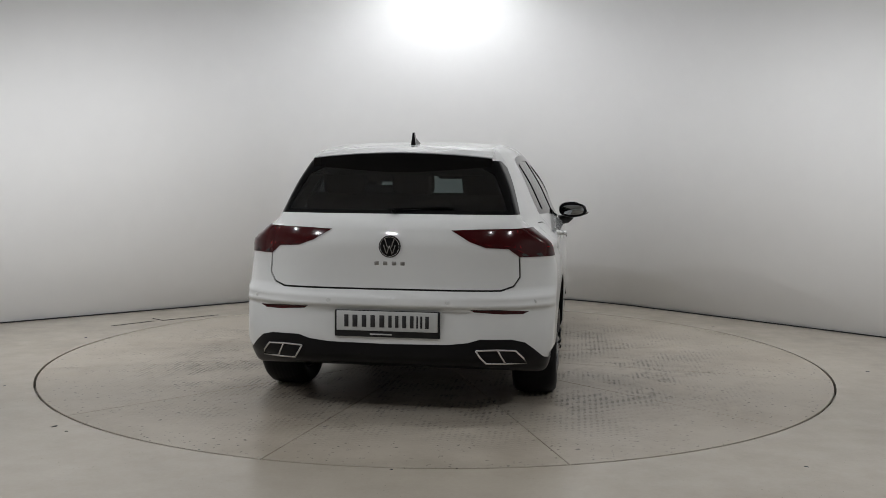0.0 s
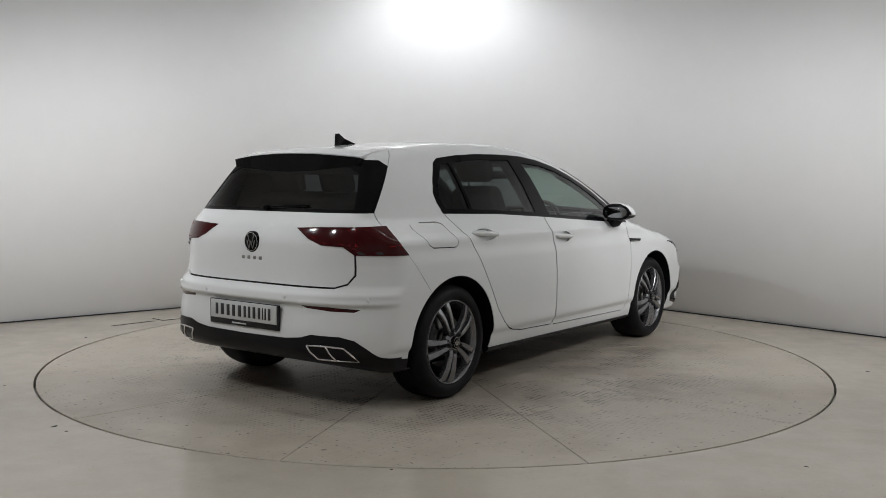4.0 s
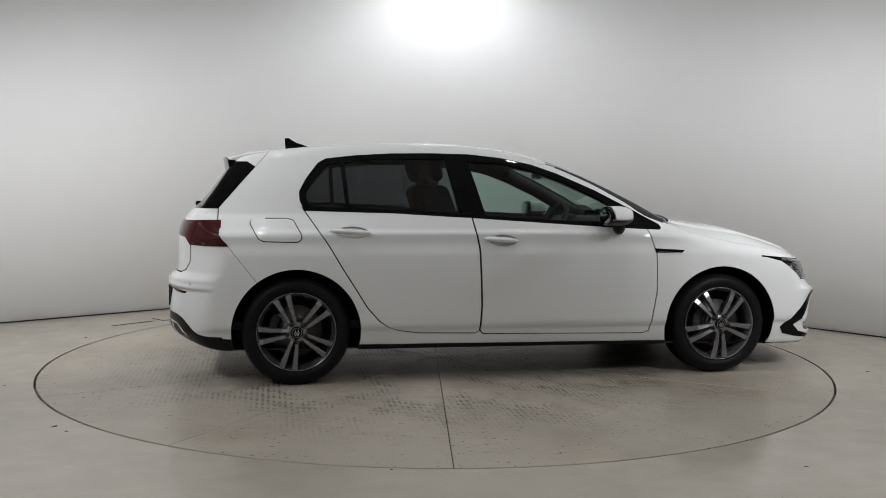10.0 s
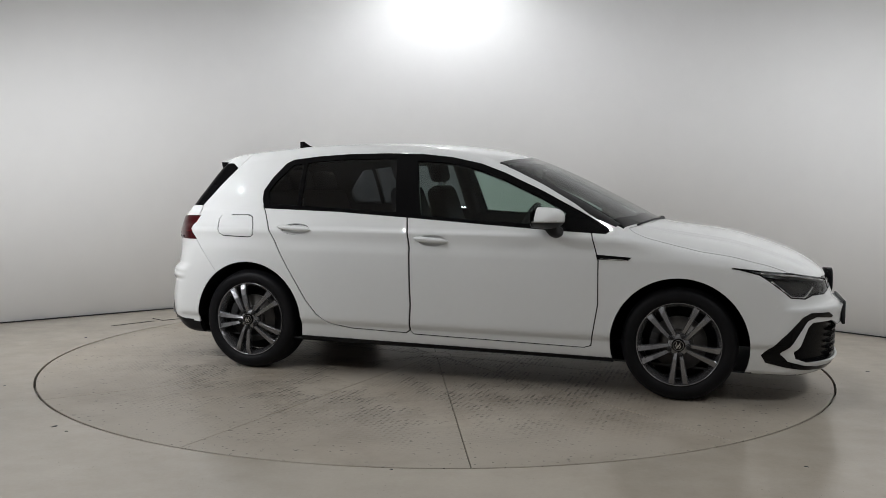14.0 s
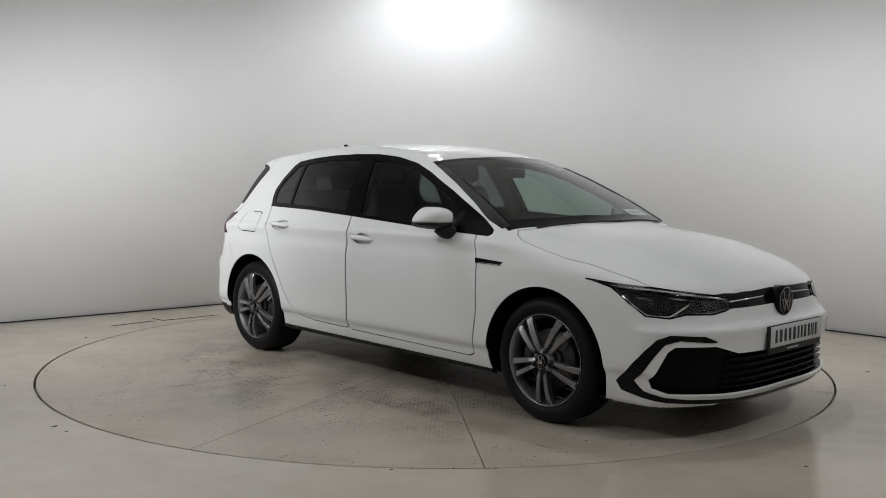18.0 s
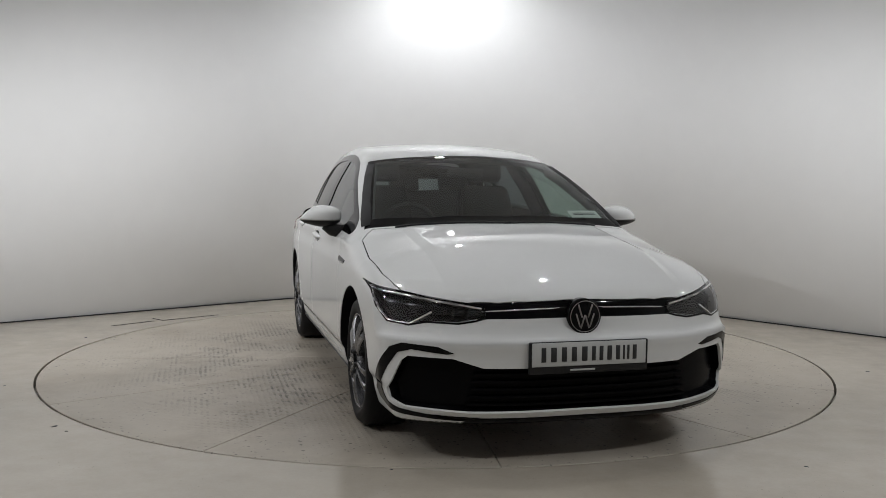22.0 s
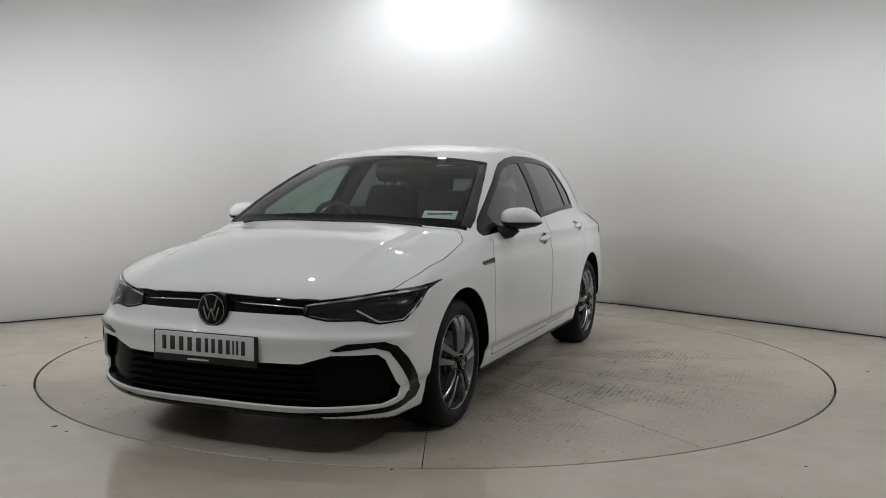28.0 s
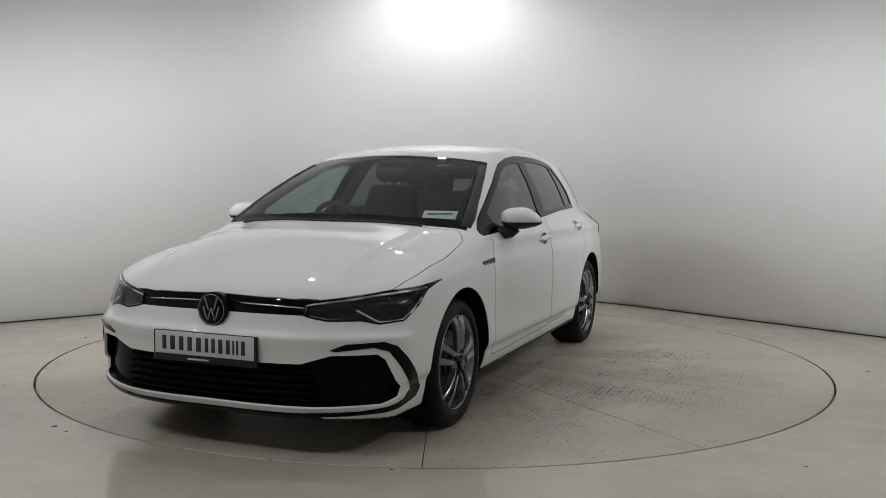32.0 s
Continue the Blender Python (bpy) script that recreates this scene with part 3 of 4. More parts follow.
cut(LIGHT_BAR, "front", 1, T_BAR)
cut(GRILLE, "front", 1, T_GRILLE)
cut(SPLITTER, "front", 1, T_SPLIT)
cut(DIFFUSER, "rear", 1, T_DIFF)
for s in (-1, 1):
    cut(ACCENT, "front_corner", s, T_ACCENT)
    cut([(s * u, w) for u, w in REFLECTOR], "rear", 1, T_REFL)
    cut(DIFF_SIDE, "flank", s, T_DIFF)
    cut(SKIRT, "flank", s, T_SKIRT)
    panel(FRONT_DOOR, "flank", s, T_FDOOR)
    panel(REAR_DOOR, "flank", s, T_RDOOR)
HANDLES = ((-1.135, -0.898, 0.893, 0.879, T_RDOOR), (-0.232, -0.017, 0.846, 0.832, T_FDOOR))
for s in (-1, 1):
    for x0, x1, z0, z1, tag in HANDLES:
        cx, cz, rx = x0 * 0.45 + x1 * 0.55, (z0 + z1) / 2 - 0.004, (x1 - x0) * 0.40
        cut([(cx + rx * math.cos(a), cz + 0.034 * math.sin(a)) for a in [2 * math.pi * k / 20 for k in range(20)]], "flank", s, T_CUP, tag)
panel(FUEL_FLAP, "flank", -1, T_FLAP, 0.006)
panel(GATE, "rear", 1, T_GATE, 0.009)
for f in shell.faces:
    if f[TAG] == GAP_TAG:
        c = f.calc_center_median()
        if c.x < -1.7 and c.z > 0.935:
            f[TAG] = T_GATE
for s in (-1, 1):
    for over in (0, T_GATE):
        cut([(-1.762, 0.942), (-1.761, 1.013), (-1.768, 1.013), (-1.769, 0.942)], "flank", s, GAP_TAG, over)
    cut([(-1.464, 1.360), (-1.549, 1.260), (-1.555, 1.258), (-1.470, 1.360)], "flank", s, GAP_TAG)
for f in shell.faces:
    if f[TAG] in (T_RFRAME, GAP_TAG):
        c = f.calc_center_median()
        if 0.95 < c.z < 1.25 and abs(c.y) > 0.45 and -1.765 + 0.87 * (max(c.z, 1.012) - 1.012) + 0.012 < c.x < -1.5:
            f[TAG] = 0
# bumper seams on the flanks
for s in (-1, 1):
    for (ax, az), (bx, bz) in (((-1.705, 0.803), (-1.535, 0.585)), ((1.560, 0.738), (1.438, 0.655))):
        cut([(ax, az), (bx, bz), (bx + 0.0022, bz + 0.0014), (ax + 0.0022, az + 0.0014)], "flank", s, GAP_TAG)
panel(BONNET_EDGE, "top", 1, T_BONNET, 0.005)
for f in shell.faces:
    if f[TAG] == 0 and f.normal.z < -0.8 and f.calc_center_median().z < 0.4:
        f[TAG] = T_UNDER


def pieces(tags, side=0, only=None):
    """The faces with these tags, on one side or on both."""
    out = []
    for f in shell.faces:
        if f[TAG] in tags:
            c = f.calc_center_median()
            if (not side or c.y * side > 0) and (only is None or only(c)):
                out.append(f)
    return out


def sheet(name, faces, material, parent, label="", lift=0.0, depth=0.012, rim=True):
    """A panel from faces of the skin, lifted along the skin's normals, with a turned-in edge of some depth."""
    ids, pts, polys, used = {}, [], [], {}
    for f in faces:
        row = []
        for v in f.verts:
            if v not in ids:
                ids[v] = len(pts)
                pts.append(v.co[:])
            row.append(ids[v])
        polys.append(row)
        for k in range(len(row)):
            e = (row[k - 1], row[k])
            if (e[1], e[0]) in used:
                del used[(e[1], e[0])]
            else:
                used[e] = 1
    p = np.array(pts)
    n = skin_normals(p)
    p = p + n * lift
    verts, norms = [tuple(q) for q in p], [tuple(q) for q in n]
    if rim and depth:
        for a, b in used:
            i = len(verts)
            pa, pb = p[a], p[b]
            verts += [tuple(pa), tuple(pb), tuple(pb - n[b] * depth), tuple(pa - n[a] * depth)]
            out = Vector(pb - pa).cross(Vector(n[a]))
            out = tuple(out.normalized()) if out.length > 1e-9 else tuple(n[a])
            norms += [out] * 4
            polys.append([i + 1, i, i + 3, i + 2])
    me = bpy.data.meshes.new(name)
    me.from_pydata(verts, [], polys)
    me.polygons.foreach_set("use_smooth", [True] * len(me.polygons))
    me.materials.append(material)
    me.normals_split_custom_set_from_vertices(norms)
    ob = new(name, me)
    ob.parent = parent
    return tagged(ob, label)


body = sheet("body", pieces({0}), PAINT, car, "glossy white painted bodyshell")
sheet("shut_line", pieces({GAP_TAG}), GAP, body, "dark panel gaps", lift=-0.008, rim=False)
sheet("underbody", pieces({T_UNDER}), PLASTIC, car, "black underbody", lift=0.0, depth=0.01)
for s in (-1, 1):
    door = sheet("front_door", pieces({T_FDOOR}, s), PAINT, car)
    back = sheet("rear_door", pieces({T_RDOOR}, s), PAINT, car)
    sheet("window_surround", pieces({T_TRIM}, s), GLOSS_BLACK, car, "gloss black window surround", depth=0.02)
    sheet("front_window", pieces({T_FPANE}, s), CLEAR, door, "clear side window", lift=-0.004, rim=False).visible_shadow = False
    sheet("rear_window", pieces({T_RPANE}, s), TINT, back, "dark tinted side window", lift=-0.004, rim=False).visible_shadow = False
    sheet("quarter_window", pieces({T_QPANE}, s), TINT, body, "dark tinted quarter window", lift=-0.004, rim=False).visible_shadow = False
    sheet("side_skirt", pieces({T_SKIRT}, s), BLACK_LOWER, car, "black side skirt", lift=0.006)
    sheet("bumper_accent", pieces({T_ACCENT}, s), GLOSS_BLACK, car, "gloss black C-shaped bumper accent", lift=0.003)
    sheet("rear_reflector", pieces({T_REFL}, s), DARK_RED, car, "narrow red reflector", lift=-0.002)
for s in (-1, 1):
    for lo, hi in ((-1.3, -0.6), (-0.6, 0.3)):
        sheet("handle_cup", pieces({T_CUP}, s, lambda c: lo < c.x < hi), PAINT, car, "white recess behind the door handle", lift=-0.016, rim=False)
sheet("fuel_flap", pieces({T_FLAP}), PAINT, car)
bonnet = sheet("bonnet", pieces({T_BONNET}), PAINT, car)
gate = sheet("tailgate", pieces({T_GATE}), PAINT, car)
screen = sheet("windscreen_surround", pieces({T_FRIT}), GLOSS_BLACK, car, "black windscreen border", lift=-0.002)
sheet("windscreen", pieces({T_SCREEN}), CLEAR, screen, "clear windscreen", lift=-0.002, rim=False).visible_shadow = False
frame_rear = sheet("rear_glass_surround", pieces({T_RFRAME}), GLOSS_BLACK, gate, "gloss black rear glass border", lift=0.001)
sheet("rear_glass", pieces({T_RGLASS}), TINT, gate, "dark tinted rear glass", lift=-0.001, rim=False).visible_shadow = False
sheet("light_bar", pieces({T_BAR}), GLOSS_BLACK, car, "gloss black upper grille bar", lift=-0.006, depth=0.02)
grille = sheet("lower_grille", pieces({T_GRILLE}), GRILLE_BLACK, car, "black lower grille", lift=-0.045, rim=False)
sheet("front_splitter", pieces({T_SPLIT}), GLOSS_BLACK, car, "gloss black front splitter")
sheet("rear_diffuser", pieces({T_DIFF}), BLACK_LOWER, car, "black rear diffuser", lift=0.002, depth=0.03)
# grille side walls from the bumper edge inward
sheet("grille_surround", pieces({0, T_ACCENT, T_SPLIT}, 0, lambda c: c.x > 1.85 and 0.19 < c.z < 0.50), GRILLE_BLACK, car, "black grille surround", lift=-0.014, depth=0.05)

# inner lining of the cabin
LINE_TAGS = {0, T_TRIM, T_FDOOR, T_RDOOR, T_FLAP, T_RFRAME, T_GATE, T_FRIT, GAP_TAG, T_TAIL}
lining = sheet("cabin_lining", pieces(LINE_TAGS, 0, lambda c: c.z > 0.45 and -1.95 < c.x < 1.0 and math.hypot(c.x - REAR_AXLE, c.z - HUB_Z) > ARCH + 0.07 and math.hypot(c.x - FRONT_AXLE, c.z - HUB_Z) > ARCH + 0.07), TRIM_GREY, body, "dark grey cabin lining", lift=-0.03, rim=False)

# ---- wheel housings ----
for ax in (FRONT_AXLE, REAR_AXLE):
    for s in (-1, 1):
        bm = lathe([(ARCH + 0.014, 0.46 * s), (ARCH + 0.014, 0.70 * s), (ARCH - 0.002, 0.88 * s), (ARCH - 0.002, 0.92 * s)], 96, "y", (ax, 0, HUB_Z - 0.006))
        for v in bm.verts:
            if abs(v.co.y) > 0.6:
                y = float(PLAN(np.array([v.co.x]))[0] + FLANK(np.array([max(0.2, v.co.z)]))[0])
                hit = abs(onto(v.co.x, max(0.2, v.co.z), "flank", s, 0.0).y)
                y = hit if y - 0.12 < hit < y else y
                inset = 0.003 if abs(v.co.y) > 0.9 else 0.022 if abs(v.co.y) > 0.8 else 0.05
                v.co.y = s * (y - inset if inset < 0.05 else min(0.70, y - inset))
        bmesh.ops.delete(bm, geom=[v for v in bm.verts if v.co.z < (0.28 if v.co.x < REAR_AXLE else 0.20)], context="VERTS")
        arc = [radians(-6 + 192 * k / 40) for k in range(41)]
        wall_in = prism([((ARCH + 0.0145) * math.cos(a), (ARCH + 0.0145) * math.sin(a)) for a in arc], 0.01, lambda u, v, w: Vector((ax + u, s * (0.452 + w), HUB_Z - 0.006 + v)))
        part("wheel_arch_liner", joined(bm, wall_in), RUBBER, car, "black wheel arch liner")


# ---- wheels ----
def spoke(angle, side, s):
    """One of a pair of spokes, from the hub to the rim, with a bevelled face."""
    ca, sa = math.cos(angle), math.sin(angle)
    bm = bmesh.new()
    rows = []
    for r, off, w, y, t in ((0.036, 0.013, 0.019, 0.012, 0.030), (0.080, 0.019, 0.025, 0.022, 0.034), (0.15, 0.028, 0.030, 0.020, 0.034), (0.19, 0.034, 0.034, 0.012, 0.034), (0.216, 0.039, 0.040, 0.001, 0.03)):
        row = []
        for du, dy in ((-w / 2, -t), (w / 2, -t), (w / 2, -0.006), (w * 0.36, 0.0), (-w * 0.36, 0.0), (-w / 2, -0.006)):
            u = side * (off + du * side * side)
            row.append(bm.verts.new((r * ca - u * sa, (y + dy - (0.006 if du * side < 0 and dy > -0.01 else 0)) * s, r * sa + u * ca)))
        rows.append(row)
    for a, b in zip(rows, rows[1:]):
        for k in range(6):
            bm.faces.new((a[k], a[(k + 1) % 6], b[(k + 1) % 6], b[k]))
    bm.faces.new(rows[0])
    bm.faces.new(rows[-1])
    return bm


def wheel_at(x, s, turn):
    """A five twin-spoke alloy wheel; s is the car's side."""
    face = 0.815
    at = Matrix.Translation((x, s * face, HUB_Z))
    tyre = lathe([(0.222, -0.205 * s), (0.240, -0.222 * s), (0.285, -0.228 * s), (0.306, -0.205 * s), (0.3115, -0.17 * s), (0.312, -0.11 * s), (0.3115, -0.05 * s),
                  (0.305, -0.016 * s), (0.285, 0.006 * s), (0.255, 0.010 * s), (0.236, 0.002 * s), (0.226, -0.012 * s)], 72, "y")
    rim = lathe([(0.210, -0.20 * s), (0.222, -0.205 * s), (0.205, -0.15 * s), (0.198, -0.06 * s), (0.206, -0.022 * s), (0.2225, -0.004 * s), (0.2265, 0.002 * s),
                 (0.2285, -0.004 * s), (0.226, -0.014 * s)], 72, "y")
    for b in (tyre, rim):
        bmesh.ops.transform(b, matrix=at, verts=b.verts)
    w = part("wheel", rim, ALLOY, car, "grey alloy wheel rim")
    part("tyre", tyre, RUBBER, w, "black rubber tyre")
    for k in range(6):
        tread = lathe([(0.3118, (-0.05 - 0.022 * k) * s), (0.3126, (-0.053 - 0.022 * k) * s), (0.3126, (-0.064 - 0.022 * k) * s), (0.3118, (-0.067 - 0.022 * k) * s)], 48, "y")
        bmesh.ops.transform(tread, matrix=at, verts=tread.verts)
        part("tread_rib", tread, RUBBER, w)
    for k in range(5):
        a = radians(turn + 72 * k)
        for side in (-1, 1):
            b = spoke(a, side, s)
            bmesh.ops.transform(b, matrix=at, verts=b.verts)
            part("spoke", b, ALLOY, w, smooth=False)
        bolt = capped([(0.011, 0.0), (0.011, 0.026 * s), (0.008, 0.030 * s)], 12, "y", (0.052 * math.cos(a + 0.12), 0, 0.052 * math.sin(a + 0.12)))
        bmesh.ops.transform(bolt, matrix=at, verts=bolt.verts)
        part("wheel_bolt", bolt, PLASTIC, w)
    hub = capped([(0.066, -0.03 * s), (0.062, 0.002 * s), (0.050, 0.010 * s), (0.038, 0.014 * s)], 40, "y")
    cap = capped([(0.035, 0.012 * s), (0.035, 0.024 * s), (0.030, 0.027 * s)], 32, "y")
    ring = lathe([(0.0262, 0.0272 * s), (0.0272, 0.0284 * s), (0.0282, 0.0272 * s)], 32, "y")
    brake = capped([(0.148, -0.075 * s), (0.148, -0.055 * s)], 48, "y")
    bell = capped([(0.078, -0.056 * s), (0.078, -0.03 * s)], 32, "y")
    caliper = joined(*[box((0.05, 0.06, 0.05), (0.135 * math.cos(radians(b)), -0.065 * s, 0.135 * math.sin(radians(b))), 0.01, Matrix.Rotation(-radians(b), 4, "Y")) for b in (150, 165, 180, 195)])
    back = capped([(0.20, -0.13 * s), (0.20, -0.12 * s)], 40, "y")
    for n, b, m in (("hub", hub, ALLOY), ("hub_cap", cap, GLOSS_BLACK), ("cap_ring", ring, STEEL), ("brake_disc", brake, BRAKE), ("brake_bell", bell, BRAKE), ("brake_caliper", caliper, TRIM_GREY), ("brake_shield", back, PLASTIC)):
        bmesh.ops.transform(b, matrix=at, verts=b.verts)
        part(n, b, m, w)
    for u, v, tilt in ((-0.008, 0.008, 18), (0.008, 0.008, -18), (-0.011, -0.007, 18), (0.011, -0.007, -18), (-0.0035, -0.008, -18), (0.0035, -0.008, 18)):
        bar = box((0.0032, 0.002, 0.018), (u, 0.0275 * s, v), 0, Matrix.Rotation(radians(-tilt), 4, "Y"))
        bmesh.ops.transform(bar, matrix=at, verts=bar.verts)
        part("cap_chevron", bar, CHROME, w, smooth=False)


wheel_at(FRONT_AXLE, -1, 55)
wheel_at(REAR_AXLE, -1, 113)
wheel_at(FRONT_AXLE, 1, 20)
wheel_at(REAR_AXLE, 1, 70)


# ---- lamps ----
def ribbon(points, radius, name, material, parent, label=""):
    return part(name, tube(points, radius, 8), material, parent, label)


def on_corner(u, z, view, s, lift):
    """A point on the skin seen from a corner, lifted along the view."""
    out = VIEWS[view][0](s)
    k = -s if view == "front_corner" else s
    base = Vector((1, k, 0)) / R2 * u + Vector((0, 0, z))
    lo, hi = 0.0, 3.0
    for _ in range(40):
        mid = (lo + hi) / 2
        q = base + out * mid
        if solid(np.array([q.x]), np.array([q.y]), np.array([q.z]))[0] < 0:
            lo = mid
        else:
            hi = mid
    return base + out * (lo + lift)


for s in (-1, 1):
    head = sheet("headlamp", pieces({T_HEAD}, s), LAMP_GREY, car, "dark grey headlamp housing", lift=-0.045, rim=False)
    sheet("lens", pieces({T_HEAD}, s), LENS, head, "clear headlamp lens", lift=0.001, rim=False).visible_shadow = False
    edge = [on_corner(u, z, "front_corner", s, 0.0) for u, z in widened(HEAD_LAMP, -0.004)]
    ribbon(edge + edge[:1], 0.0045, "bezel", GLOSS_BLACK, head, "gloss black lamp edge")
    strip = [on_corner(u, z, "front_corner", s, -0.004) for u, z in ((0.62, 0.712), (0.72, 0.703), (0.82, 0.694), (0.95, 0.676), (1.08, 0.660), (1.14, 0.650))]
    ribbon(strip, 0.0065, "daylight_strip", CHROME, head, "silver daytime light strip")
    tick = [on_corner(u, z, "front_corner", s, -0.004) for u, z in ((0.655, 0.672), (0.70, 0.630), (0.752, 0.590), (0.80, 0.582), (0.86, 0.581), (0.90, 0.603), (0.95, 0.632))]
    ribbon(tick, 0.0065, "lower_strip", CHROME, head, "silver lower light strip")
    tick = [on_corner(u, z, "front_corner", s, -0.004) for u, z in ((0.87, 0.582), (0.95, 0.592), (1.06, 0.592), (1.13, 0.606))]
    ribbon(tick, 0.005, "lower_strip", CHROME, head, "silver lower light strip")
    for u, z in ((0.79, 0.640), (0.855, 0.628), (0.98, 0.636), (1.04, 0.632), (1.10, 0.630)):
        c = on_corner(u, z, "front_corner", s, -0.040)
        d = Vector((1, 0.25 * s, 0)).normalized()
        bowl = joined(box((0.012, 0.050, 0.046), (0, 0, 0), 0.008, None, 2), box((0.010, 0.050, 0.006), (0.010, 0, 0.014), 0.002, None, 1), box((0.010, 0.050, 0.006), (0.010, 0, -0.012), 0.002, None, 1))
        bmesh.ops.transform(bowl, matrix=Matrix.Translation(c) @ d.to_track_quat("X", "Z").to_matrix().to_4x4(), verts=bowl.verts)
        part("lamp_module", bowl, LAMP_DARK, head, "dark grey lamp module")
    tail = sheet("tail_lamp", pieces({T_TAIL}, s), DARK_RED, car, "dark red wraparound tail lamp", lift=0.004, depth=0.03)
    for poly, m, n in (([(-0.905, 0.850), (-0.72, 0.850), (-0.668, 0.855), (-0.735, 0.938), (-0.905, 0.936)], RED, "red_element"),
                       ([(-1.155, 0.925), (-1.115, 0.890), (-1.06, 0.862), (-0.965, 0.858), (-0.930, 0.850), (-0.930, 0.934)], WINE, "inner_red_element"),
                       ([(-0.925, 0.842), (-0.893, 0.826), (-0.662, 0.826), (-0.672, 0.842)], WINE, "lower_red_element"),
                       ([(-0.885, 0.808), (-0.76, 0.808), (-0.77, 0.822), (-0.90, 0.822)], TRIM_GREY, "reversing_element")):
        rows = [[on_corner(u, z, "rear_corner", s, h) for u, z in poly] for h in (0.0035, 0.0062)]
        bm = bmesh.new()
        va, vb = [bm.verts.new(c) for c in rows[0]], [bm.verts.new(c) for c in rows[1]]
        cen = bm.verts.new(sum(rows[1], Vector()) / len(poly) + VIEWS["rear_corner"][0](s) * 0.001)
        for k in range(len(poly)):
            j = (k + 1) % len(poly)
            bm.faces.new((va[k], va[j], vb[j], vb[k]))
            bm.faces.new((vb[k], vb[j], cen))
        part(n, bm, m, tail, smooth=False)
    # twin exhaust trim
    ring = [(0.440, 0.350), (0.54, 0.352), (0.630, 0.346), (0.668, 0.306), (0.682, 0.276), (0.58, 0.278), (0.487, 0.281), (0.458, 0.318)]
    pts = [onto(s * u, z, "rear", 1, 0.006) for u, z in ring]
    trim = ribbon(pts + pts[:1], 0.0055, "exhaust_trim", CHROME, car, "chrome twin exhaust outline")
    ribbon([onto(s * (0.545 + 0.038 * k / 6), 0.351 - 0.072 * k / 6, "rear", 1, 0.006) for k in range(7)], 0.005, "divider", CHROME, trim)
    # parking sensors
    for u in (0.30, 0.72):
        c = onto(s * u, 0.585, "rear", 1, 0.0)
        part("parking_sensor", capped([(0.011, 0.004), (0.011, -0.002), (0.008, -0.003)], 20, "x", c), PAINT, car)

# ---- front: emblem, bar chrome, slats, plate ----
for z in (0.650,):
    for s in (-1, 1):
        ribbon([onto(s * u, z - 0.012 * (u / 0.44) ** 2, "front", 1, -0.004) for u in (0.075, 0.16, 0.25, 0.34, 0.43)], 0.0035, "bar_strip", CHROME, car, "thin chrome strip")
for k, z in enumerate((0.258, 0.290, 0.322, 0.354, 0.386)):
    half = 0.50 - 0.008 * k
    us = [half * (i / 12 * 2 - 1) for i in range(13)]
    bm = bmesh.new()
    rows = []
    for u in us:
        p = onto(u, z, "front", 1, -0.032)
        rows.append([bm.verts.new(p + Vector(d)) for d in ((0.012, 0, 0.004), (0.012, 0, -0.004), (-0.012, 0, -0.006), (-0.012, 0, 0.006))])
    for a, b in zip(rows, rows[1:]):
        for i in range(4):
            bm.faces.new((a[i], a[(i + 1) % 4], b[(i + 1) % 4], b[i]))
    bm.faces.new(rows[0])
    bm.faces.new(rows[-1])
    part("slat", bm, GRILLE_BLACK, grille, smooth=False)


def emblem(at, face, r, parent, label):
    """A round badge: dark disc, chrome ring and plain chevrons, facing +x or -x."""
    e = part("emblem", capped([(r, -0.045), (r, 0.004), (r * 0.9, 0.008)], 48, "x"), GLOSS_BLACK, parent, label)
    e.matrix_basis = Matrix.Translation(at) @ pose(0, 0, 0, 0, 0, 0 if face > 0 else 180)
    part("emblem_ring", lathe([(r * 0.84, 0.006), (r * 0.87, 0.010), (r * 0.90, 0.008), (r * 0.90, 0.0)], 48, "x"), STEEL if face > 0 else CHROME, e)
    for y, z, tilt in ((-0.30, 0.30, 18), (0.30, 0.30, -18), (-0.42, -0.22, 18), (0.42, -0.22, -18), (-0.13, -0.30, -18), (0.13, -0.30, 18)):
        part("chevron_bar", box((0.005, r * 0.085, r * 0.78), (0.009, y * r, z * r), 0.001, Matrix.Rotation(radians(tilt), 4, "X"), 1), STEEL, e)
    return e


p = onto(0, 0.618, "front", 1)
emblem(p + Vector((0.022, 0, 0)), 1, 0.074, car, "round dark emblem with chrome ring")
p = onto(0, 0.852, "rear", 1)
emblem(p, -1, 0.055, gate, "round dark emblem with chrome ring")
# model lettering on the tailgate as four small bars
for k in range(4):
    p = onto(0.066 - 0.044 * k, 0.768, "rear", 1)
    part("lettering_bar", box((0.005, 0.022, 0.019), p, 0.002, None, 1), STEEL, gate)


def plate(at, tilt, turn, bars):
    """A grey plate in a black holder; its writing as plain bars."""
    h = part("plate_holder", box((0.016, 0.53, 0.132), (0, 0, -0.010), 0.004), PLASTIC, car, "black number plate holder")
    h.matrix_basis = Matrix.Translation(at) @ pose(0, 0, 0, 0, tilt, turn)
    part("plate", box((0.006, 0.508, 0.098), (0.008, 0, 0.004), 0.002), PLATE_GREY, h, "pale grey plate with dark bars")
    x = -0.222
    for w in bars:
        part("lettering_bar", box((0.003, w * 0.56, 0.060), (0.0115, x + w / 2, 0.004), 0.0005, None, 1), INK, h)
        x += w + 0.004
    part("holder_bar", box((0.002, 0.11, 0.007), (0.0085, -0.03, -0.062), 0.0004, None, 1), PLATE_GREY, h)


BARS = (0.036, 0.044, 0.040, 0.040, 0.044, 0.030, 0.030, 0.036, 0.032, 0.014, 0.018, 0.032)
plate((2.166, 0, 0.468), 0, 0, BARS)
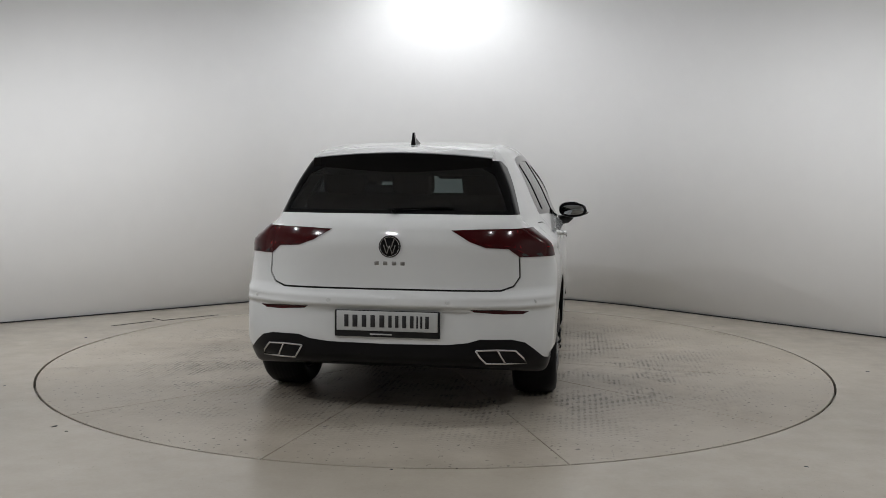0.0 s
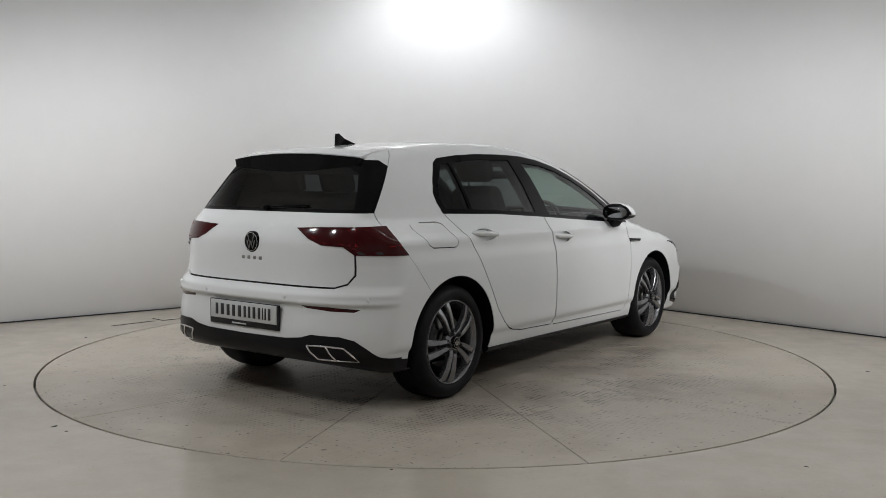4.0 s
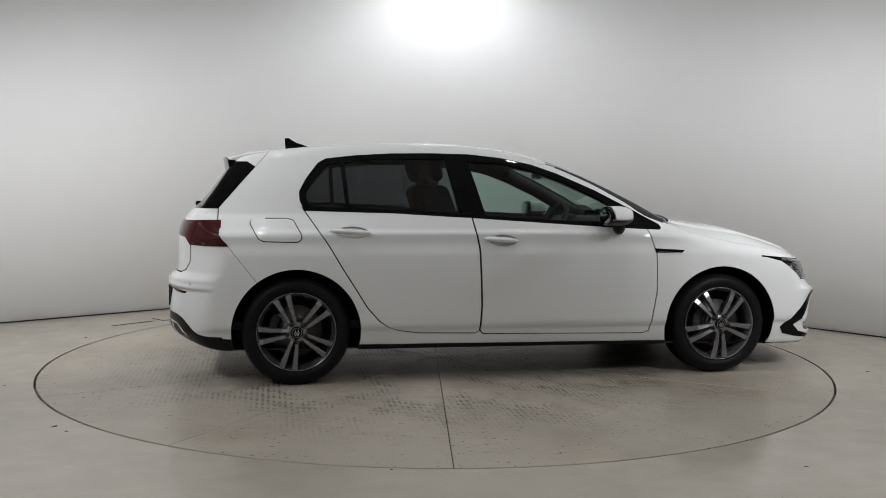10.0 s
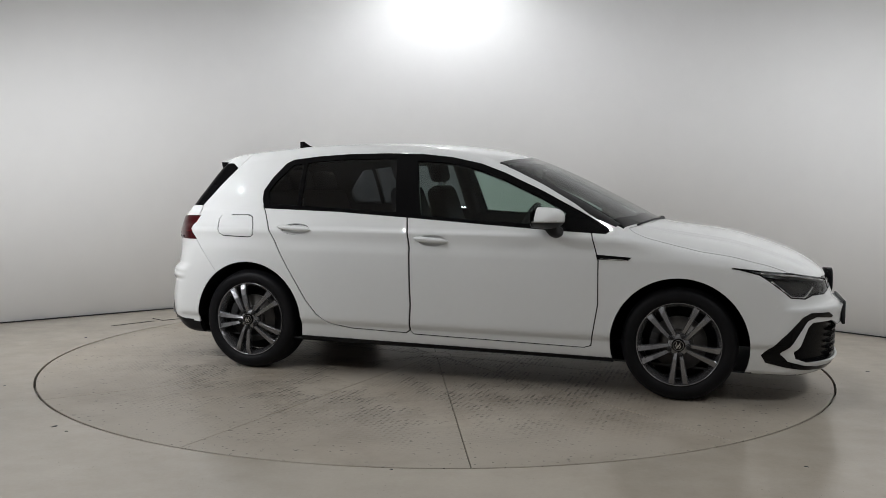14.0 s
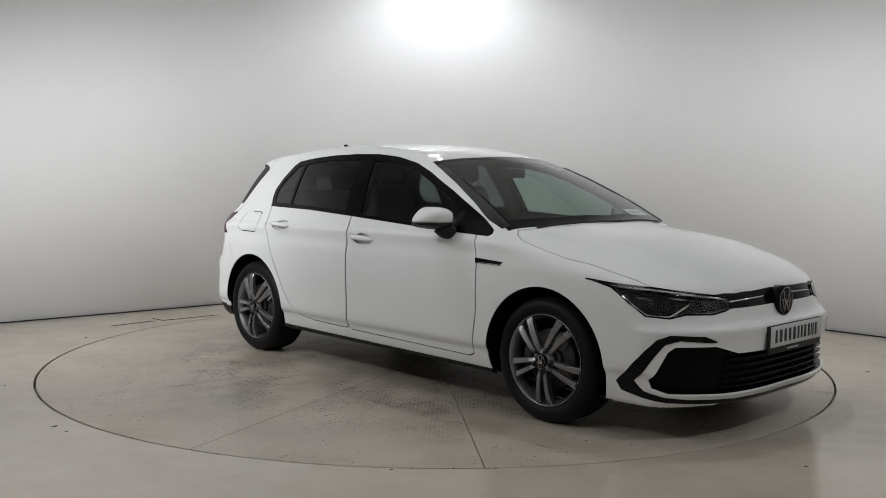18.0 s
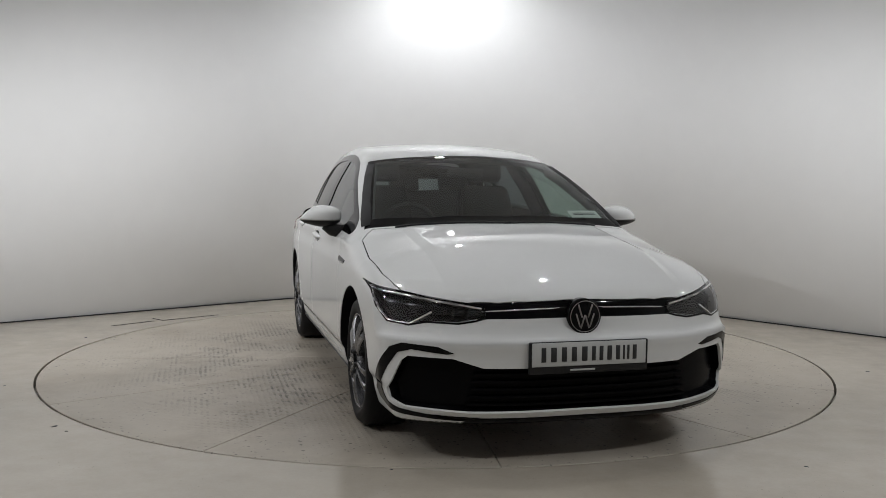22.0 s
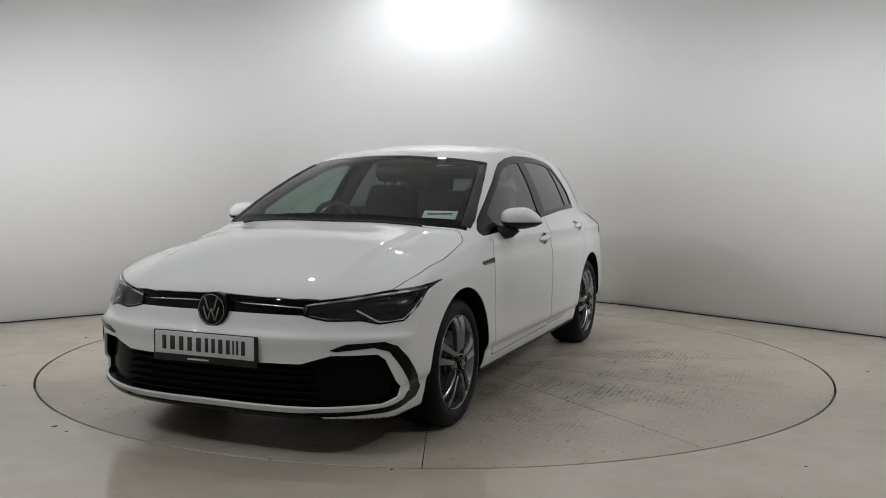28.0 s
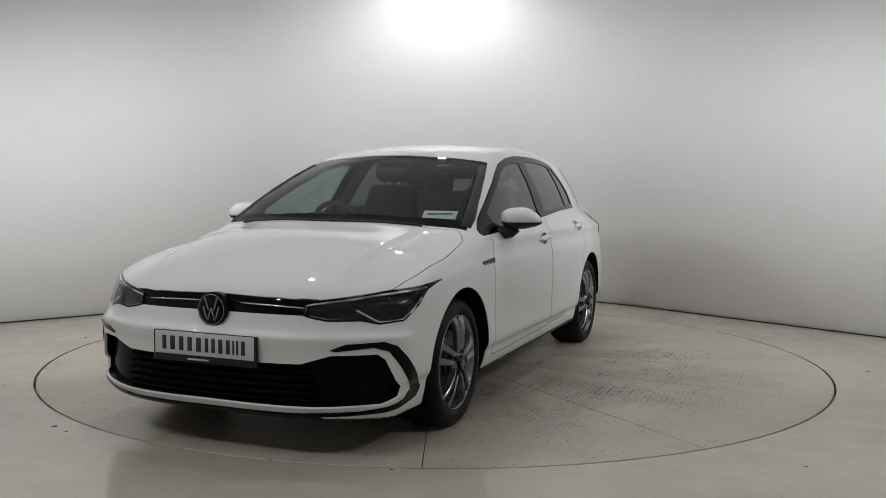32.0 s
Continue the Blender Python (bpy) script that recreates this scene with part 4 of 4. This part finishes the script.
plate((-2.078, 0, 0.482), 0, 180, BARS)

# ---- side details ----
for s in (-1, 1):
    for x0, x1, z0, z1, tag in HANDLES:
        n = 15
        bm = bmesh.new()
        rows = []
        for i in range(n):
            f = i / (n - 1)
            x, z = x0 + (x1 - x0) * f, z0 + (z1 - z0) * f
            k = math.sqrt(max(0.02, 1 - (2 * f - 1) ** 4))
            y = onto(x, z, "flank", s).y
            rows.append([bm.verts.new((x, y + s * (0.004 + 0.030 * k * max(0.0, math.cos(a)) - 0.004), z + 0.017 * k * math.sin(a))) for a in [math.pi * (j / 10 * 1.5 - 0.75) for j in range(11)]])
        for a, b in zip(rows, rows[1:]):
            for j in range(10):
                bm.faces.new((a[j], a[j + 1], b[j + 1], b[j]))
            bm.faces.new((a[10], a[0], b[0], b[10]))
        bm.faces.new(rows[0])
        bm.faces.new(rows[-1])
        part("door_handle", bm, PAINT, car)
    bad = [onto(x, z, "flank", s, 0.004) for x, z in ((0.838, 0.786), (1.034, 0.775), (1.014, 0.757), (0.846, 0.760))]
    low = [onto(x, z, "flank", s, -0.004) for x, z in ((0.838, 0.786), (1.034, 0.775), (1.014, 0.757), (0.846, 0.760))]
    bm = bmesh.new()
    va, vb = [bm.verts.new(c) for c in bad], [bm.verts.new(c) for c in low]
    bm.faces.new(va)
    for k in range(4):
        bm.faces.new((va[k], va[(k + 1) % 4], vb[(k + 1) % 4], vb[k]))
    badge = part("wing_badge", bm, GLOSS_BLACK, car, "gloss black wing badge", smooth=False)
    ribbon([onto(0.86, 0.764, "flank", s, 0.004), onto(1.01, 0.760, "flank", s, 0.004)], 0.002, "badge_line", CHROME, badge)


def mirror(s):
    """Door mirror: white cap, black base and arm, glass that looks back."""
    def egg(z0, z1, grow, x0=-1.0, x1=1.0):
        bm = bmesh.new()
        bmesh.ops.create_uvsphere(bm, u_segments=32, v_segments=20, radius=1)
        for v in bm.verts:
            q = v.co
            e = lambda t: math.copysign(abs(t) ** 0.72, t)
            x, y, z = e(q.x), e(q.y), e(q.z)
            taper = 1 - 0.56 * max(0, y) ** 1.5
            v.co = ((x * (0.118 if x > 0 else 0.098) * taper) * grow, y * 0.112 * grow, (z * 0.060 * taper - 0.020 * max(0, y) ** 2) * grow)
            if v.co.z < -0.02:
                k = 1 - 2.5 * (-0.02 - v.co.z)
                v.co.x, v.co.y = v.co.x * k, (v.co.y + 0.03) * k - 0.03
            if v.co.x < -0.05:
                v.co.x = -0.05
        bmesh.ops.bisect_plane(bm, geom=bm.verts[:] + bm.edges[:] + bm.faces[:], plane_co=(0, 0, z0), plane_no=(0, 0, -1), clear_outer=True)
        bmesh.ops.bisect_plane(bm, geom=bm.verts[:] + bm.edges[:] + bm.faces[:], plane_co=(0, 0, z1), plane_no=(0, 0, 1), clear_outer=True)
        bmesh.ops.bisect_plane(bm, geom=bm.verts[:] + bm.edges[:] + bm.faces[:], plane_co=(x0, 0, 0), plane_no=(-1, 0, 0), clear_outer=True)
        bmesh.ops.bisect_plane(bm, geom=bm.verts[:] + bm.edges[:] + bm.faces[:], plane_co=(x1, 0, 0), plane_no=(1, 0, 0), clear_outer=True)
        hole = [e for e in bm.edges if e.is_boundary]
        if hole:
            bmesh.ops.holes_fill(bm, edges=hole)
        for v in bm.verts:
            v.co.y *= s
        bmesh.ops.transform(bm, matrix=Matrix.Translation((0.553, s * 0.899, 0.983)), verts=bm.verts)
        return bm
    m = part("door_mirror", egg(-0.2, -0.022, 1.0), PLASTIC, car, "black lower mirror shell")
    part("mirror_rim", egg(-0.018, 0.2, 0.99, -1.0, -0.034), GLOSS_BLACK, m, "gloss black mirror rim")
    part("mirror_cap", egg(-0.018, 0.2, 1.0, -0.030), PAINT, m, "white mirror cap")
    part("indicator_strip", egg(-0.0225, -0.0175, 1.006), STEEL, m, "grey indicator strip")
    for n, mat, rx, ry, x, lab in (("mirror_frame", GLOSS_BLACK, 0.100, 0.052, 0.507, ""), ("mirror_glass", MIRROR, 0.082, 0.038, 0.5045, "mirror glass")):
        bm = capped([(1, 0), (1, 0.006), (0.97, 0.008)], 36, "x")
        for v in bm.verts:
            y, z = v.co.y, v.co.z
            v.co = (x - v.co.x, s * 0.891 + s * rx * math.copysign(abs(y) ** 0.75, y), 0.980 + ry * math.copysign(abs(z) ** 0.75, z))
        part(n, bm, mat, m, lab)
    part("mirror_arm", joined(tube([(0.615, s * 0.765, 0.900), (0.615, s * 0.81, 0.902), (0.605, s * 0.845, 0.910), (0.59, s * 0.87, 0.935)], 0.036, 12)), PLASTIC, m)


mirror(-1)
mirror(1)

# ---- roof: antenna, spoiler, wipers ----
ant = prism([(-1.375, 1.452), (-1.350, 1.455), (-1.300, 1.425), (-1.215, 1.398), (-1.215, 1.385), (-1.370, 1.372)], 0.03, lambda u, v, w: Vector((u, w - 0.015, v)))
for v in ant.verts:
    if v.co.z > 1.42:
        v.co.y *= 0.3
part("roof_antenna", ant, GLOSS_BLACK, car, "black shark fin antenna", smooth=False)


def spoiler():
    """The roof spoiler: a white top plate over a black wedge with raked ends."""
    def rows_mesh(rows):
        bm = bmesh.new()
        vs = [[bm.verts.new(p) for p in r] for r in rows]
        n = len(rows[0])
        for a, b in zip(vs, vs[1:]):
            for k in range(n):
                bm.faces.new((a[k], a[(k + 1) % n], b[(k + 1) % n], b[k]))
        bm.faces.new(vs[0])
        bm.faces.new(vs[-1])
        return bm
    top, wedge = [], []
    for i in range(25):
        y = 0.478 * (i / 12 - 1)
        k = (y / 0.478) ** 2
        xe, ze = -1.765 + 0.048 * k, 1.328 - 0.026 * k
        x0 = -1.475
        z0 = CABIN(np.array([x0]))[0] - 0.105 * y * y + 0.003
        top.append([(x0, y, z0), ((x0 + xe) / 2, y, (z0 + ze) / 2 + 0.008), (xe + 0.012, y, ze + 0.001), (xe + 0.014, y, ze - 0.004), (x0, y, z0 - 0.05)])
        wedge.append([(-1.55, y, 1.300 - 0.02 * k), (xe, y, ze - 0.004), (xe + 0.018, y, 1.216 - 0.004 * k), (xe + 0.05, y, 1.208), (-1.575 - 0.02 * (1 - k), y * 1.02, 1.250)])
    sp = part("roof_spoiler", rows_mesh(top), PAINT, car, "white roof spoiler", smooth=False)
    part("spoiler_lip", rows_mesh(wedge), GLOSS_BLACK, sp, "gloss black spoiler underside with raked side fins", smooth=False)


spoiler()
for y0, y1 in ((0.05, -0.58), (0.52, -0.02)):
    pts = [onto(1.135 - 0.30 * y * y - 0.012 * (1 - abs(2 * k / 8 - 1)), y, "top", 1, 0.004) for k, y in [(k, y0 + (y1 - y0) * k / 8) for k in range(9)]]
    ribbon(pts, 0.006, "wiper", PLASTIC, car, "black windscreen wiper")
part("wiper_pivot", capped([(0.016, 0.0), (0.016, 0.026), (0.009, 0.033)], 20, "x", (0, 0, 0)), GLOSS_BLACK, gate).matrix_basis = Matrix.Translation(onto(0, 1.028, "rear", 1)) @ pose(0, 0, 0, 0, 0, 180)
ribbon([onto(0.0, 1.036, "rear", 1, 0.014), onto(-0.14, 1.042, "rear", 1, 0.011), onto(-0.30, 1.046, "rear", 1, 0.008)], 0.0042, "rear_wiper", GLOSS_BLACK, gate, "black rear wiper")

# ---- cabin ----
floor_pan = part("cabin_floor", box((2.7, 1.35, 0.05), (-0.45, 0, 0.33)), PLASTIC, car, "dark cabin floor", smooth=False)
dash = joined(box((0.42, 1.36, 0.16), (0.80, 0, 0.86), 0.05), box((0.30, 1.34, 0.35), (0.84, 0, 0.66), 0.05), box((0.12, 0.40, 0.10), (0.60, -0.36, 0.91), 0.03), box((0.02, 0.30, 0.13), (0.575, 0.02, 0.90), 0.008))
part("dashboard", dash, TRIM_GREY, car, "dark grey dashboard")
part("centre_console", box((0.9, 0.22, 0.22), (0.2, 0, 0.46), 0.03), TRIM_GREY, car)
sw = lathe([(0.168 + 0.016 * math.cos(a), 0.016 * math.sin(a)) for a in [2 * math.pi * k / 12 for k in range(12)]], 40, "x", closed=True)
sw = joined(sw, capped([(0.06, -0.02), (0.06, 0.015)], 20, "x"), box((0.02, 0.31, 0.03), (0, 0, 0), 0.006), box((0.02, 0.03, 0.15), (0, 0, -0.08), 0.006))
part("steering_wheel", sw, PLASTIC, car, "black steering wheel").matrix_basis = pose(0.34, -0.36, 0.890, 0, 24, 0)
part("rear_view_mirror", box((0.02, 0.22, 0.06), (0.33, 0, 1.235), 0.012), PLASTIC, car)


def seat(y):
    base = part("front_seat", box((0.50, 0.50, 0.16), (-0.06, y, 0.56), 0.05, None, 3), CLOTH, car, "dark cloth front seat")
    back = box((0.13, 0.48, 0.60), (0, 0, 0.30), 0.05, None, 3)
    for v in back.verts:
        if v.co.z > 0.35:
            v.co.y *= 1 - 0.35 * (v.co.z - 0.35) / 0.25
    bmesh.ops.transform(back, matrix=pose(-0.27, y, 0.58, 0, -18, 0), verts=back.verts)
    part("backrest", back, CLOTH, base)
    rest = box((0.09, 0.26, 0.19), (0, 0, 0.72), 0.04, None, 3)
    bmesh.ops.transform(rest, matrix=pose(-0.27, y, 0.58, 0, -16, 0), verts=rest.verts)
    part("headrest", rest, CLOTH, base)
    for d in (-0.06, 0.06):
        post = tube([(0, d, 0.56), (0, d, 0.66)], 0.007)
        bmesh.ops.transform(post, matrix=pose(-0.27, y, 0.58, 0, -16, 0), verts=post.verts)
        part("headrest_post", post, CHROME, base)


seat(-0.36)
seat(0.36)
bench = part("rear_seat", box((0.50, 1.26, 0.18), (-0.95, 0, 0.56), 0.05, None, 3), CLOTH, car, "dark cloth rear bench")
back = box((0.14, 1.24, 0.56), (0, 0, 0.28), 0.05, None, 3)
bmesh.ops.transform(back, matrix=pose(-1.17, 0, 0.58, 0, -20, 0), verts=back.verts)
part("backrest", back, CLOTH, bench)
for y in (-0.40, 0.0, 0.40):
    rest = box((0.08, 0.24, 0.15), (0, y, 0.63), 0.035, None, 3)
    bmesh.ops.transform(rest, matrix=pose(-1.17, 0, 0.58, 0, -18, 0), verts=rest.verts)
    part("headrest", rest, CLOTH, bench)
part("parcel_shelf", box((0.50, 1.15, 0.03), (-1.56, 0, 0.985), 0.008), TRIM_GREY, car)
c = onto(0.890, 0.54, "top", 1)
note = part("windscreen_paper", box((0.005, 0.185, 0.085), (0, 0, 0), 0.001, None, 1), PAPER, car, "small white paper behind the windscreen")
note.matrix_basis = Matrix.Translation(c + Vector((-0.02, 0, -0.022))) @ pose(0, 0, 0, 0, -62, 8)
for z in (0.012, -0.002):
    part("printed_bar", box((0.001, 0.14, 0.006), (0.0032, 0, z)), TRIM_GREY, note)
# inner uprights between the doors
for s in (-1, 1):
    post = tube([onto(-0.29, 0.96, "flank", s, -0.06), onto(-0.33, 1.15, "flank", s, -0.06), onto(-0.37, 1.33, "flank", s, -0.06)], 0.045, 10)
    part("pillar_trim", post, TRIM_GREY, car)
    post = tube([onto(x, s * y, "top", 1, -0.035) for x, y in ((0.93, 0.705), (0.76, 0.672), (0.60, 0.640), (0.43, 0.600), (0.27, 0.560))], 0.038, 10)
    part("windscreen_pillar_trim", post, TRIM_GREY, car)

# ================= floor joints and marks =================
def strip(name, a, b, width, z=0.0035, mat=GAP, label="thin dark joint in the floor"):
    a, b = Vector(a), Vector(b)
    d = (b - a).normalized()
    n = Vector((-d.y, d.x)) * width / 2
    bm = prism([a + n, b + n, b - n, a - n], z, lambda u, v, w: Vector((u, v, w + 0.0005)))
    return finish(name, bm, mat, None, False, label, "structure")


strip("floor_joint_1", (-2.62, 1.13), (-2.36, 1.42), 0.005)
strip("floor_joint_2", (-2.30, 1.45), (-1.92, 1.80), 0.006)
strip("floor_joint_3", (-2.30, 1.45), (-2.42, 1.56), 0.004)


def base_joint():
    bm = bmesh.new()
    rows = []
    cen = Vector((0, -0.5))
    for i, p in enumerate(LINE):
        d = (LINE[min(i + 1, len(LINE) - 1)] - LINE[max(i - 1, 0)]).normalized()
        n = Vector((-d.y, d.x))
        if n.dot(p - cen) > 0:
            n = -n
        q = p + n * 0.010
        rows.append([bm.verts.new((p.x, p.y, 0.0005)), bm.verts.new((p.x, p.y, 0.010)), bm.verts.new((q.x, q.y, 0.010)), bm.verts.new((q.x, q.y, 0.0005))])
    for a, b in zip(rows, rows[1:]):
        for k in range(4):
            bm.faces.new((a[k], a[(k + 1) % 4], b[(k + 1) % 4], b[k]))
    return bm


# dark strip stands in for the joint and the shade in its gap
finish("baseboard", base_joint(), TRIM_GREY, None, False, "dark sealing joint along the wall", "structure")

# small scuffs and chips in the floor coating
rng = random.Random(5)
for x, y, r in ((-1.808, -1.906, 0.020), (-1.72, -1.99, 0.012), (-2.611, 0.576, 0.025), (2.742, -0.456, 0.022), (-0.179, -2.530, 0.010), (2.30, 1.35, 0.02), (-2.45, -1.05, 0.012), (1.55, -2.45, 0.012)):
    ring = [(r * rng.uniform(0.4, 1.0) * math.cos(a), r * rng.uniform(0.25, 0.7) * math.sin(a)) for a in [2 * math.pi * k / 9 for k in range(9)]]
    turn = rng.uniform(0, 3.1)
    mark = prism([(x + u * math.cos(turn) - v * math.sin(turn), y + u * math.sin(turn) + v * math.cos(turn)) for u, v in ring], 0.002, lambda u, v, w: Vector((u, v, w - 0.0008)))
    part("scuff_mark", mark, GAP, floor, smooth=False)

# ================= housings of the ceiling lamps and the unseen floods ===
for eye, aim, power, size, beam in LAMPS:
    down = eye[0] == aim[0]
    ob = tagged(new("ceiling_lamp" if down else "flood_lamp"), "round white ceiling downlight" if down else "round white studio flood lamp on its arm",
                "lamp", "ceiling downlights" if down else "studio floods")
    ob.matrix_basis = pose(*eye) if down else look(eye, aim)
    r = size / 2
    part("housing", lathe([(r + 0.008, -0.01), (r + 0.03, -0.01), (r + 0.04, r + 0.03), (r * 0.5, r + 0.04), (r * 0.5, r + 0.015), (r + 0.008, r)], 40, "z", closed=True), LAMP_WHITE, ob)
    if not down:
        up = look(eye, aim).inverted() @ Vector((eye[0], eye[1], CEIL))
        part("arm", tube([(0, 0, r + 0.03), up], 0.02), LAMP_WHITE, ob)


def motions():
    disc, body_rows = [], []
    for t, a in TURN:
        turn = pose(0, 0, 0, 0, 0, a)
        disc.append((t, turn))
        body_rows.append((t, turn @ Matrix.Translation(OFF)))
    walk(turntable, disc)
    walk(car, body_rows)


motions()
